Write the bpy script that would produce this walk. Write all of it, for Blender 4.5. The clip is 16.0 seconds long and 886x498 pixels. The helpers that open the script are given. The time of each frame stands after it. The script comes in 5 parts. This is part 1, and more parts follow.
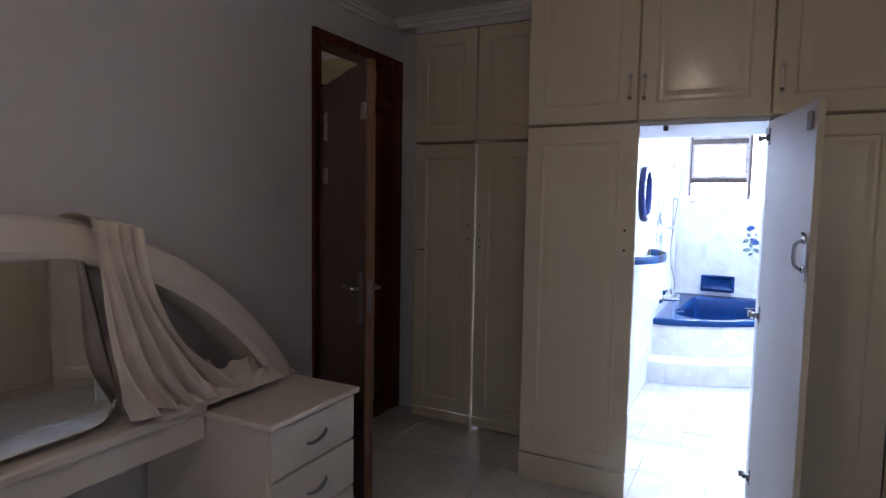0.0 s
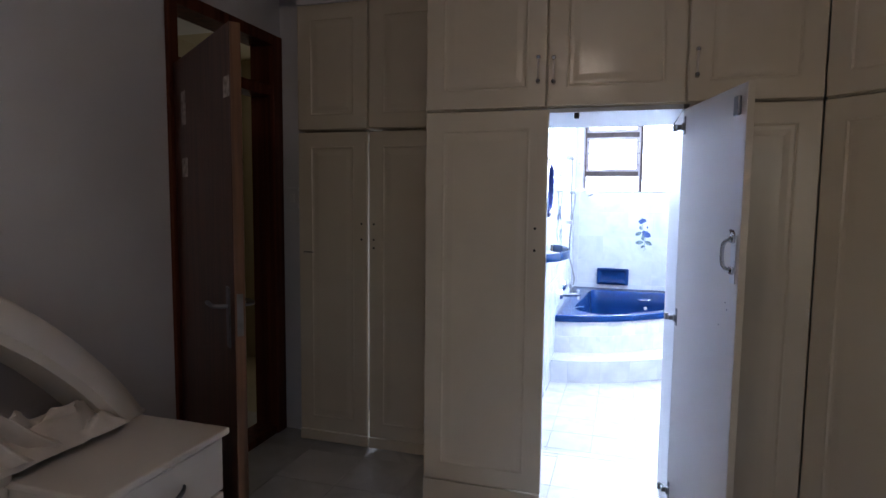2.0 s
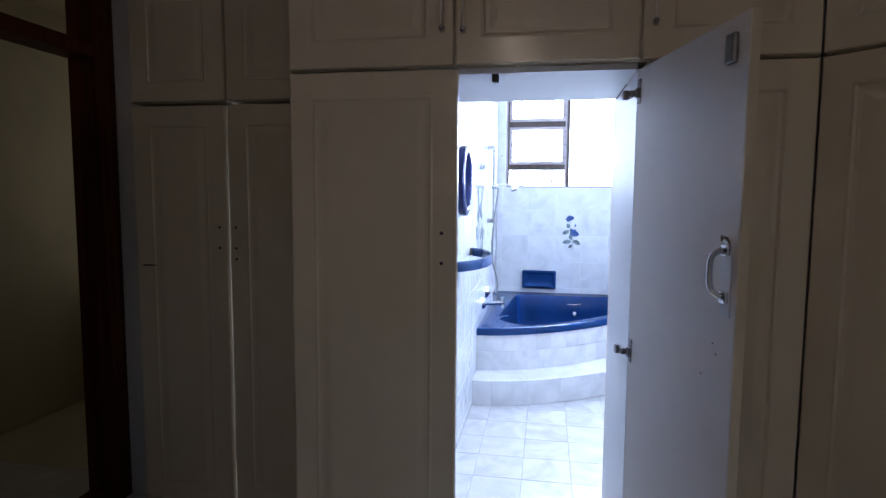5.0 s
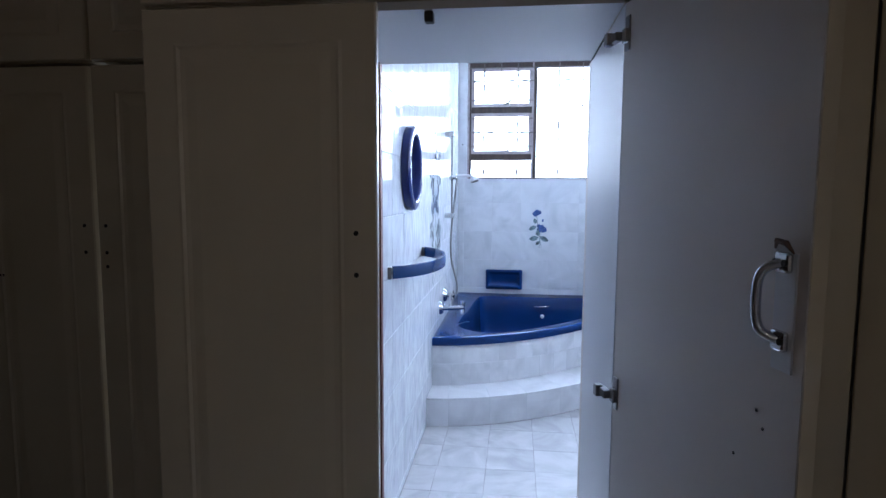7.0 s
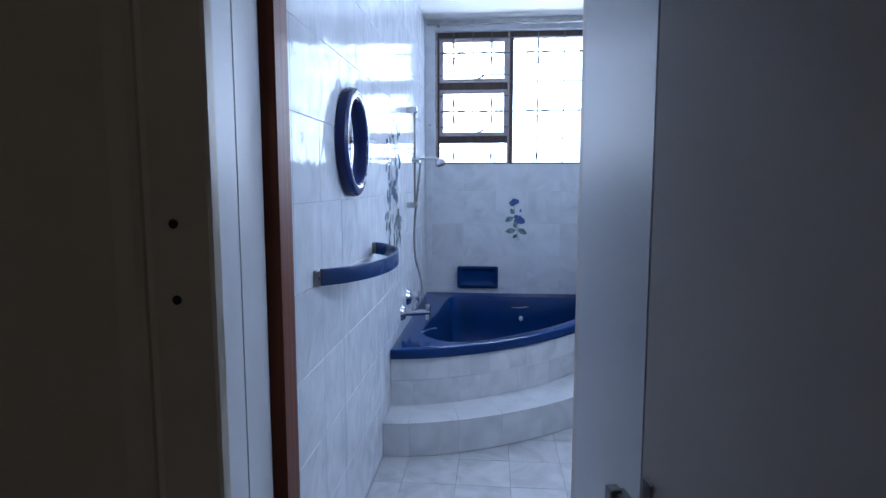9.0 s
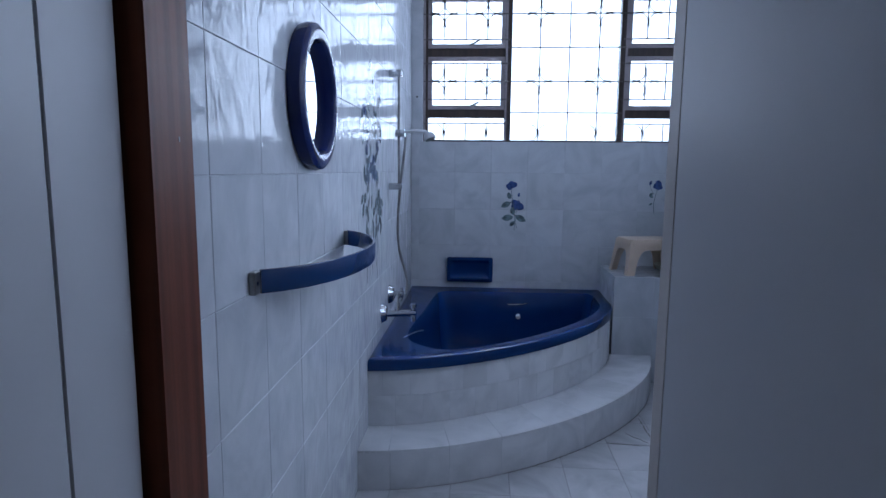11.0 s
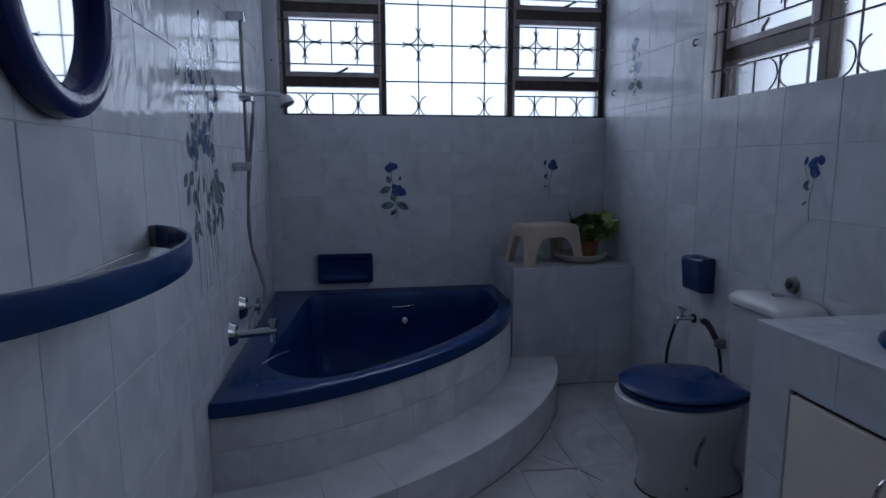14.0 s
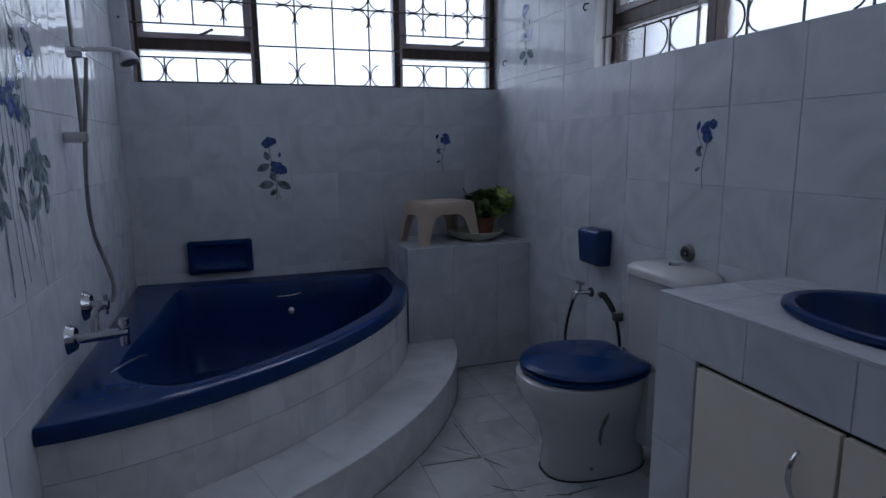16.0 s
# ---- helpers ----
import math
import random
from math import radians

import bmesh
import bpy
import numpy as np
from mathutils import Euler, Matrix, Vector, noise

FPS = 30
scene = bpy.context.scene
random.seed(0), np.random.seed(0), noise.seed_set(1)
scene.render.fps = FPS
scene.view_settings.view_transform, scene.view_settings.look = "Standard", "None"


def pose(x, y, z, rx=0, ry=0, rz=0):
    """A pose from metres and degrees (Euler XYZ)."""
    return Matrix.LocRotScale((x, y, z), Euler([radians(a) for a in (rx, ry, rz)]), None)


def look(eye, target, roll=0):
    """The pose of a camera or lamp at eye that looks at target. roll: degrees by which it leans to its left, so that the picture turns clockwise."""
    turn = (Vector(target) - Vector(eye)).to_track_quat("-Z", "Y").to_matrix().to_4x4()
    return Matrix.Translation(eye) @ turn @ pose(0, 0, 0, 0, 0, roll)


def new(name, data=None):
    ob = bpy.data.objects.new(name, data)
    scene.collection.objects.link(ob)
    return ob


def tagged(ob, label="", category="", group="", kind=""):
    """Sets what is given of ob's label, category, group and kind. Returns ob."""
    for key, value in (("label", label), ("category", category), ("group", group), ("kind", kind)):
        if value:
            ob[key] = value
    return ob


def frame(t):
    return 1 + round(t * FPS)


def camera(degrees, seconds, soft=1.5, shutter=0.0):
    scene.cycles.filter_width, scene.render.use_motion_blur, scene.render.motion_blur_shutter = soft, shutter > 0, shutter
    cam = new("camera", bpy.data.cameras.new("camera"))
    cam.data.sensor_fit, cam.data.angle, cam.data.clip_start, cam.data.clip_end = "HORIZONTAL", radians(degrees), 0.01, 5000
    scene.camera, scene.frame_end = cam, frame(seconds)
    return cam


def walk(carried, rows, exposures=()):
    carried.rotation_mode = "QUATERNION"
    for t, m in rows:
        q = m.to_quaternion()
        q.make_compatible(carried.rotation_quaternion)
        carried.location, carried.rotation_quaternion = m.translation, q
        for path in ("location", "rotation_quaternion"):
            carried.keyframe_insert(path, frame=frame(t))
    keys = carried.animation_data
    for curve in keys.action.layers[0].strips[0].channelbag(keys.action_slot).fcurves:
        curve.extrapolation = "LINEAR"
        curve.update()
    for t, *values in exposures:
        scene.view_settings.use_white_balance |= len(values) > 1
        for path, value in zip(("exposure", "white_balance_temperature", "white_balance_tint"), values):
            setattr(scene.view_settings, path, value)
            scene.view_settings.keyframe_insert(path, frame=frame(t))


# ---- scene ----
cam = camera(74.0, 16.0)
PATH = [
    (0, (0.112, 0.346, 1.416), (-0.805, 2.116, 1.256), 1.0),
    (0.5, (0.109, 0.425, 1.415), (-0.739, 2.228, 1.24), 1.0),
    (1, (0.067, 0.518, 1.428), (-0.684, 2.363, 1.252), 0.8),
    (1.5, (-0.005, 0.608, 1.431), (-0.66, 2.49, 1.256), 0.6),
    (2, (-0.036, 0.687, 1.424), (-0.624, 2.59, 1.249), 0.6),
    (2.5, (-0.041, 0.787, 1.422), (-0.571, 2.707, 1.245), 0.6),
    (3, (-0.029, 0.922, 1.433), (-0.517, 2.853, 1.255), 0.5),
    (3.5, (-0.033, 1.049, 1.432), (-0.49, 2.988, 1.252), 0.4),
    (6, (-0.1, 1.647, 1.405), (-0.379, 3.618, 1.219), 0.3),
    (6.5, (-0.058, 1.786, 1.407), (-0.316, 3.76, 1.214), 0.2),
    (7, (-0.049, 1.903, 1.392), (-0.292, 3.878, 1.194), 0.3),
    (7.5, (-0.067, 2.066, 1.379), (-0.295, 4.042, 1.17), 0.4),
    (8, (-0.077, 2.226, 1.368), (-0.285, 4.203, 1.152), 0.4),
    (8.5, (-0.073, 2.355, 1.360), (-0.253, 4.332, 1.132), 0.5),
    (9, (-0.013, 2.488, 1.345), (-0.187, 4.468, 1.124), 0.0),
    (11.3, (-0.073, 3.06, 1.297), (-0.198, 5.038, 1.028), 0.6),
    (11.5, (-0.071, 3.091, 1.294), (-0.202, 5.068, 1.025), 0.5),
    (12, (-0.108, 3.19, 1.284), (-0.219, 5.169, 1.013), 0.5),
    (12.5, (-0.122, 3.295, 1.266), (-0.163, 5.276, 0.991), 0.5),
    (13, (-0.107, 3.407, 1.253), (-0.026, 5.386, 0.975), 0.3),
    (13.5, (-0.101, 3.515, 1.24), (0.092, 5.485, 0.96), 0.1),
    (14, (-0.082, 3.607, 1.228), (0.213, 5.563, 0.938), -0.1),
    (14.5, (-0.057, 3.674, 1.211), (0.321, 5.614, 0.909), -0.2),
    (15, (-0.037, 3.728, 1.199), (0.418, 5.649, 0.88), -0.3),
    (15.5, (-0.014, 3.776, 1.186), (0.519, 5.674, 0.85), -0.5),
    (16, (-0.002, 3.803, 1.174), (0.625, 5.671, 0.829), -0.6),
]
CAM_Y = 0.038
walk(cam, [(t, look((e[0], e[1] + CAM_Y, e[2]), (g[0], g[1] + CAM_Y, g[2]), roll)) for t, e, g, roll in PATH],
     exposures=[(0, 1.18, 6000, 14), (3.5, 0.91, 5930, 13.5), (6, 0.20, 5930, 12.5), (7, -0.22, 5900, 11), (9, -1.06, 5680, 11), (11.5, -2.03, 5830, 13.5), (12.5, -2.48, 5970, 14), (13.3, -2.86, 6030, 13.5), (14, -2.98, 6200, 14), (16, -2.83, 6480, 15)])

# ---- plan, in metres ----
LX, RX = -0.553, 1.443          # bathroom side walls
BY, FY = 7.10, 3.87             # bathroom back wall, inner face of its front wall
WY = 3.20                       # wardrobe doors
CEIL = 2.58
BLX, BRX, BBY = -2.0, 2.2, -1.6  # bedroom walls
SILL, HEAD = 1.495, 2.49

# ---- daylight ----
world = bpy.data.worlds.new("sky")
scene.world = world
world.use_nodes = True
wn = world.node_tree
sky = wn.nodes.new("ShaderNodeTexSky")
sky.sky_type, sky.sun_disc, sky.sun_elevation, sky.sun_rotation = "NISHITA", False, radians(50), radians(200)
wn.nodes["Background"].inputs[1].default_value = 0.1
wn.links.new(sky.outputs[0], wn.nodes["Background"].inputs[0])


def window_light(name, place, target, w, h, watts, colour):
    lamp = bpy.data.lights.new(name, "AREA")
    lamp.shape, lamp.size, lamp.size_y, lamp.energy, lamp.color = "RECTANGLE", w, h, watts, colour
    ob = new(name, lamp)
    ob.matrix_world = look(place, target)
    return ob


DAY = (0.72, 0.825, 1.0)
window_light("daylight_back_window", (0.476, BY + 0.42, 2.05), (0.476, 0, 2.05), 2.3, 1.5, 244, DAY)
window_light("daylight_side_window", (RX + 0.45, 5.15, 2.05), (0, 5.15, 2.05), 2.3, 1.5, 162, DAY)
window_light("daylight_bedroom_window", (1.3, BBY - 0.12, 1.55), (1.3, 3, 1.55), 1.3, 1.1, 1.16, (1.0, 0.82, 0.68))
window_light("daylight_corridor", (-2.68, 5.05, 1.6), (-2.75, 3.4, 1.6), 0.8, 1.6, 0.6, (1.0, 0.9, 0.72))
window_light("daylight_behind_cupboard", (-1.63, 4.19, 0.84), (-1.63, 0, 0.84), 0.33, 1.15, 1.4, DAY)


# ---- materials ----
def mat(name, colour, rough=0.5, metal=0.0, var=0.08, scale=6.0, bump=0.1, bscale=60.0, shade=None, coat=0.0, spread=0.0, dist=0.002, rvar=0.08):
    m = bpy.data.materials.new(name)
    m.use_nodes = True
    nt = m.node_tree
    b = nt.nodes["Principled BSDF"]
    b.inputs["Roughness"].default_value, b.inputs["Metallic"].default_value = rough, metal
    b.inputs["Coat Weight"].default_value, b.inputs["Coat Roughness"].default_value = coat, 0.08
    geo = nt.nodes.new("ShaderNodeNewGeometry")
    n1 = nt.nodes.new("ShaderNodeTexNoise")
    n1.inputs["Scale"].default_value, n1.inputs["Detail"].default_value = scale, 6
    n2 = nt.nodes.new("ShaderNodeTexNoise")
    n2.inputs["Scale"].default_value, n2.inputs["Detail"].default_value = bscale, 4
    for n in (n1, n2):
        nt.links.new(geo.outputs["Position"], n.inputs["Vector"])
    ramp = nt.nodes.new("ShaderNodeMix")
    ramp.data_type = "RGBA"
    dark = shade or tuple(c * (1 - 2.2 * var) for c in colour)
    light = tuple(min(1, c * (1 + var)) for c in colour)
    ramp.inputs["A"].default_value, ramp.inputs["B"].default_value = (*dark, 1), (*light, 1)
    spreadmap = nt.nodes.new("ShaderNodeMapRange")
    spreadmap.inputs["From Min"].default_value, spreadmap.inputs["From Max"].default_value = 0.3, 0.62
    nt.links.new(n1.outputs["Fac"], spreadmap.inputs["Value"])
    nt.links.new(spreadmap.outputs["Result"], ramp.inputs["Factor"])
    out = ramp.outputs["Result"]
    if spread:
        info = nt.nodes.new("ShaderNodeObjectInfo")
        hsv = nt.nodes.new("ShaderNodeHueSaturation")
        rng = nt.nodes.new("ShaderNodeMapRange")
        rng.inputs["To Min"].default_value, rng.inputs["To Max"].default_value = 1 - spread, 1 + spread
        nt.links.new(info.outputs["Random"], rng.inputs["Value"])
        nt.links.new(rng.outputs["Result"], hsv.inputs["Value"])
        nt.links.new(out, hsv.inputs["Color"])
        out = hsv.outputs["Color"]
    nt.links.new(out, b.inputs["Base Color"])
    rr = nt.nodes.new("ShaderNodeMapRange")
    rr.inputs["To Min"].default_value, rr.inputs["To Max"].default_value = max(0.02, rough - rvar), min(1, rough + rvar)
    nt.links.new(n2.outputs["Fac"], rr.inputs["Value"])
    nt.links.new(rr.outputs["Result"], b.inputs["Roughness"])
    bp = nt.nodes.new("ShaderNodeBump")
    bp.inputs["Strength"].default_value, bp.inputs["Distance"].default_value = bump, dist
    nt.links.new(n2.outputs["Fac"], bp.inputs["Height"])
    nt.links.new(bp.outputs["Normal"], b.inputs["Normal"])
    return m


def wood(name, dark, light, rough=0.35, axis=(40, 40, 2.0), coat=0.3):
    m = mat(name, light, rough, 0, 0.1, 1, 0.05, 90, dark, coat, rvar=0.04)
    nt = m.node_tree
    mp = nt.nodes.new("ShaderNodeMapping")
    mp.inputs["Scale"].default_value = axis
    geo = nt.nodes["Geometry"]
    nt.links.new(geo.outputs["Position"], mp.inputs["Vector"])
    nt.links.new(mp.outputs["Vector"], nt.nodes["Noise Texture"].inputs["Vector"])
    nt.nodes["Noise Texture"].inputs["Detail"].default_value = 2.5
    return m


def tile_mat(name, colour, vein, rough, wave, random_value):
    """Glazed ceramic: faint marbling, slightly wavy glaze."""
    m = mat(name, colour, rough, 0, 0.03, 5, 0.0, 10, vein, 0, random_value, 0.003, 0.03)
    nt = m.node_tree
    n1, bp = nt.nodes["Noise Texture"], nt.nodes["Bump"]
    n1.inputs["Distortion"].default_value = 2.2
    n1.inputs["Detail"].default_value = 5
    n1.inputs["Scale"].default_value = 3.2
    bp.inputs["Strength"].default_value, bp.inputs["Distance"].default_value = wave, 0.006
    nt.nodes["Principled BSDF"].inputs["Specular IOR Level"].default_value = 0.17
    n2 = nt.nodes["Noise Texture.001"]
    n2.inputs["Scale"].default_value, n2.inputs["Detail"].default_value, n2.inputs["Distortion"].default_value = 1.0, 2.5, 0.5
    droop = nt.nodes.new("ShaderNodeMapping")
    droop.inputs["Scale"].default_value = (15, 15, 8)
    # each tile lies a little askew, so that its reflection breaks at the joint
    info = nt.nodes.new("ShaderNodeObjectInfo")
    geo = nt.nodes["Geometry"]
    add = nt.nodes.new("ShaderNodeVectorMath")
    mul = nt.nodes.new("ShaderNodeVectorMath")
    mul.operation = "SCALE"
    mul.inputs[0].default_value = (7, 13, 5)
    nt.links.new(info.outputs["Random"], mul.inputs["Scale"])
    nt.links.new(geo.outputs["Position"], add.inputs[0])
    nt.links.new(mul.outputs["Vector"], add.inputs[1])
    nt.links.new(add.outputs["Vector"], n1.inputs["Vector"])
    nt.links.new(add.outputs["Vector"], droop.inputs["Vector"])
    nt.links.new(droop.outputs["Vector"], n2.inputs["Vector"])
    return m


M = {}
M["tile"] = tile_mat("glazed_wall_tile", (0.51, 0.535, 0.57), (0.43, 0.455, 0.495), 0.045, 0.6, 0.03)
M["floor_tile"] = tile_mat("bathroom_floor_tile", (0.48, 0.485, 0.50), (0.38, 0.385, 0.40), 0.22, 0.2, 0.03)
M["bed_tile"] = tile_mat("bedroom_floor_tile", (0.62, 0.61, 0.59), (0.54, 0.53, 0.51), 0.25, 0.2, 0.04)
M["grout"] = mat("grout", (0.50, 0.525, 0.56), 0.9, var=0.12, scale=9)
M["floor_grout"] = mat("dirty_floor_grout", (0.26, 0.25, 0.24), 0.9, var=0.25, scale=5)
M["floor_grime"] = mat("dark_floor_grime", (0.13, 0.115, 0.10), 0.8, var=0.3, scale=60)
M["stain"] = mat("grey_drip_stain", (0.20, 0.20, 0.205), 0.5, var=0.3, scale=30)
M["wall"] = mat("white_wall_paint", (0.70, 0.69, 0.70), 0.55, var=0.02, scale=1.6, bump=0.25, bscale=45)
M["grey_wall"] = mat("pale_grey_wall_paint", (0.50, 0.51, 0.52), 0.6, var=0.03, scale=2, bump=0.2, bscale=45)
M["ceiling"] = mat("white_ceiling_paint", (0.78, 0.77, 0.76), 0.7, var=0.03, scale=2, bump=0.2, bscale=50)
M["cream"] = mat("cream_painted_wood", (0.65, 0.57, 0.432), 0.38, var=0.02, scale=2.2, bump=0.012, bscale=70, coat=0.32, rvar=0.02)
M["cream"].node_tree.nodes["Principled BSDF"].inputs["Coat Roughness"].default_value = 0.16
M["panel"] = mat("white_laminate", (0.54, 0.55, 0.58), 0.4, var=0.015, scale=2.5, bump=0.02, bscale=60, rvar=0.015)
M["leaf_back"] = mat("grey_white_laminate", (0.60, 0.555, 0.52), 0.45, var=0.02, scale=2.5, bump=0.03, bscale=60, rvar=0.02)
M["carcase"] = mat("bare_carcase_board", (0.30, 0.25, 0.19), 0.7, var=0.15, scale=5)
M["white_lacquer"] = mat("white_lacquer", (0.68, 0.62, 0.54), 0.3, var=0.012, scale=2, bump=0.02, bscale=60, rvar=0.015)
M["dark_wood"] = wood("dark_varnished_wood", (0.060, 0.017, 0.009), (0.12, 0.037, 0.019), 0.5, (30, 30, 0.7), coat=0.0)
M["dark_wood"].node_tree.nodes["Principled BSDF"].inputs["Specular IOR Level"].default_value = 0.08
M["window_wood"] = wood("near_black_window_wood", (0.018, 0.011, 0.009), (0.045, 0.026, 0.020), 0.5, coat=0.0)
M["door_wood"] = wood("mahogany_door_veneer", (0.038, 0.013, 0.008), (0.085, 0.030, 0.018), 0.4, coat=0.05)
M["edge_wood"] = wood("worn_door_edge", (0.06, 0.025, 0.012), (0.16, 0.075, 0.035), 0.45, coat=0.1)
M["blue"] = mat("blue_sanitary_glaze", (0.006, 0.030, 0.120), 0.14, var=0.06, scale=3, bump=0.03, bscale=10, coat=0.0, rvar=0.03)
M["blue"].node_tree.nodes["Principled BSDF"].inputs["Specular IOR Level"].default_value = 0.25
M["cream_plastic"] = mat("cream_plastic", (0.50, 0.49, 0.38), 0.4, var=0.04, scale=4)
M["blue_plastic"] = mat("blue_plastic", (0.005, 0.032, 0.125), 0.22, var=0.05, scale=4, bump=0.05, bscale=40)
M["navy"] = mat("navy_plastic", (0.010, 0.018, 0.085), 0.2, var=0.06, scale=5, bump=0.04, bscale=30)
M["navy"].node_tree.nodes["Principled BSDF"].inputs["Specular IOR Level"].default_value = 0.25
M["ceramic"] = mat("white_sanitary_ceramic", (0.50, 0.505, 0.515), 0.1, var=0.03, scale=3, bump=0.02, bscale=12, coat=0.15, rvar=0.03)
M["chrome"] = mat("chrome", (0.55, 0.56, 0.58), 0.16, 1.0, 0.06, 12, 0.03, 60)
M["steel"] = mat("dull_steel", (0.22, 0.22, 0.225), 0.34, 1.0, 0.12, 20, 0.1, 120)
M["iron"] = mat("brown_painted_iron", (0.13, 0.115, 0.11), 0.45, var=0.15, scale=20)
M["sash"] = mat("grey_sash_paint", (0.33, 0.29, 0.30), 0.5, var=0.1, scale=10)
M["black"] = mat("black_rubber", (0.012, 0.012, 0.013), 0.5, var=0.1, scale=30)
M["stool"] = mat("beige_plastic", (0.52, 0.41, 0.32), 0.4, var=0.05, scale=4, bump=0.05, bscale=50)
M["leaf"] = mat("green_leaf", (0.075, 0.13, 0.035), 0.45, var=0.3, scale=18)
M["bright_leaf"] = mat("pale_green_leaf", (0.31, 0.40, 0.13), 0.45, var=0.25, scale=18)
M["soil"] = mat("soil", (0.05, 0.035, 0.025), 0.95, var=0.3, scale=40)
M["terracotta"] = mat("terracotta", (0.20, 0.075, 0.05), 0.8, var=0.15, scale=14)
M["cloth"] = mat("white_sheer_cloth", (0.67, 0.60, 0.52), 0.85, var=0.05, scale=8, bump=0.4, bscale=220, dist=0.001)
M["yellow_wall"] = mat("ochre_wall_paint", (0.50, 0.44, 0.30), 0.6, var=0.06, scale=2)
M["vanity_door"] = mat("cream_vanity_door", (0.70, 0.645, 0.56), 0.42, var=0.06, scale=2, bump=0.1, bscale=30)
M["plaster"] = mat("outside_plaster", (0.55, 0.53, 0.50), 0.9, var=0.1, scale=3)
M["paper"] = mat("old_sticker_paper", (0.42, 0.38, 0.35), 0.8, var=0.25, scale=40)
M["rose"] = mat("blue_rose_print", (0.045, 0.09, 0.26), 0.12, scale=75, shade=(0.004, 0.014, 0.075))
M["rose_leaf"] = mat("grey_green_leaf_print", (0.12, 0.17, 0.19), 0.12, var=0.35, scale=40)
M["curtain"] = mat("beige_curtain", (0.45, 0.38, 0.28), 0.9, var=0.08, scale=6)


def glass_mat(name, rough, bump):
    m = bpy.data.materials.new(name)
    m.use_nodes = True
    nt = m.node_tree
    b = nt.nodes["Principled BSDF"]
    b.inputs["Transmission Weight"].default_value, b.inputs["Roughness"].default_value, b.inputs["IOR"].default_value = 1, rough, 1.45
    b.inputs["Base Color"].default_value = (0.93, 0.96, 0.97, 1)
    w = nt.nodes.new("ShaderNodeTexNoise")
    mp = nt.nodes.new("ShaderNodeMapping")
    mp.inputs["Scale"].default_value = (90, 90, 22)
    geo = nt.nodes.new("ShaderNodeNewGeometry")
    bp = nt.nodes.new("ShaderNodeBump")
    bp.inputs["Strength"].default_value, bp.inputs["Distance"].default_value = bump, 0.004
    nt.links.new(geo.outputs["Position"], mp.inputs["Vector"])
    nt.links.new(mp.outputs["Vector"], w.inputs["Vector"])
    nt.links.new(w.outputs["Fac"], bp.inputs["Height"])
    nt.links.new(bp.outputs["Normal"], b.inputs["Normal"])
    return m


def glow(name, colour, strength):
    m = bpy.data.materials.new(name)
    m.use_nodes = True
    b = m.node_tree.nodes["Principled BSDF"]
    b.inputs["Base Color"].default_value = (0.8, 0.78, 0.74, 1)
    b.inputs["Emission Color"].default_value, b.inputs["Emission Strength"].default_value = (*colour, 1), strength
    return m


M["lamp_glass"] = glow("lit_opal_lamp_glass", (1.0, 0.78, 0.60), 17.2)
M["glass"] = glass_mat("rain_patterned_glass", 0.12, 0.35)
M["mirror"] = mat("mirror_silver", (0.88, 0.89, 0.90), 0.03, 1.0, 0.01, 3, 0.0, 10, rvar=0.01)


# ---- building helpers ----
def finish(name, bm, material, smooth=False):
    me = bpy.data.meshes.new(name)
    bmesh.ops.recalc_face_normals(bm, faces=bm.faces)
    bm.to_mesh(me)
    bm.free()
    me.materials.append(M[material])
    if smooth:
        for p in me.polygons:
            p.use_smooth = True
    return me


def part(name, bm, material, parent=None, label="", smooth=False):
    ob = new(name, finish(name, bm, material, smooth))
    if smooth:
        ob.data.set_sharp_from_angle(angle=radians(38))
    if parent:
        ob.parent = parent
        base = parent
        while base.parent:
            base = base.parent
        ob.matrix_parent_inverse = Matrix.Translation(-base.location) if base is parent else Matrix()
    if label:
        ob["label"] = label
    return ob


def thing(name, place, label, category, group=""):
    ob = new(name)
    ob.location = place
    ob.empty_display_size = 0.05
    return tagged(ob, label, category, group)


def setting(ob):
    ob["kind"] = "structure"
    return ob


def box(bm, x0, x1, y0, y1, z0, z1, bevel=0.0, seg=2):
    vs = [bm.verts.new((x, y, z)) for z in (z0, z1) for x, y in ((x0, y0), (x1, y0), (x1, y1), (x0, y1))]
    fs = [bm.faces.new([vs[i] for i in f]) for f in ((3, 2, 1, 0), (4, 5, 6, 7), (0, 1, 5, 4), (1, 2, 6, 5), (2, 3, 7, 6), (3, 0, 4, 7))]
    if bevel:
        es = {e for f in fs for e in f.edges}
        bmesh.ops.bevel(bm, geom=list(es), offset=bevel, segments=seg, profile=0.5, affect="EDGES")
    return bm


def boxes(*specs, bevel=0.0):
    bm = bmesh.new()
    for s in specs:
        b2 = bmesh.new()
        box(b2, *s, bevel=bevel)
        me = bpy.data.meshes.new("tmp")
        b2.to_mesh(me)
        b2.free()
        bm.from_mesh(me)
        bpy.data.meshes.remove(me)
    return bm


def loft(rings, close_first=True, close_last=True, loop=True):
    """Skins rings of equally many points."""
    bm = bmesh.new()
    rows = [[bm.verts.new(p) for p in r] for r in rings]
    n = len(rows[0])
    for a, b in zip(rows, rows[1:]):
        for i in range(n if loop else n - 1):
            j = (i + 1) % n
            bm.faces.new((a[i], a[j], b[j], b[i]))
    if close_first:
        bm.faces.new(rows[0][::-1])
    if close_last:
        bm.faces.new(rows[-1])
    return bm


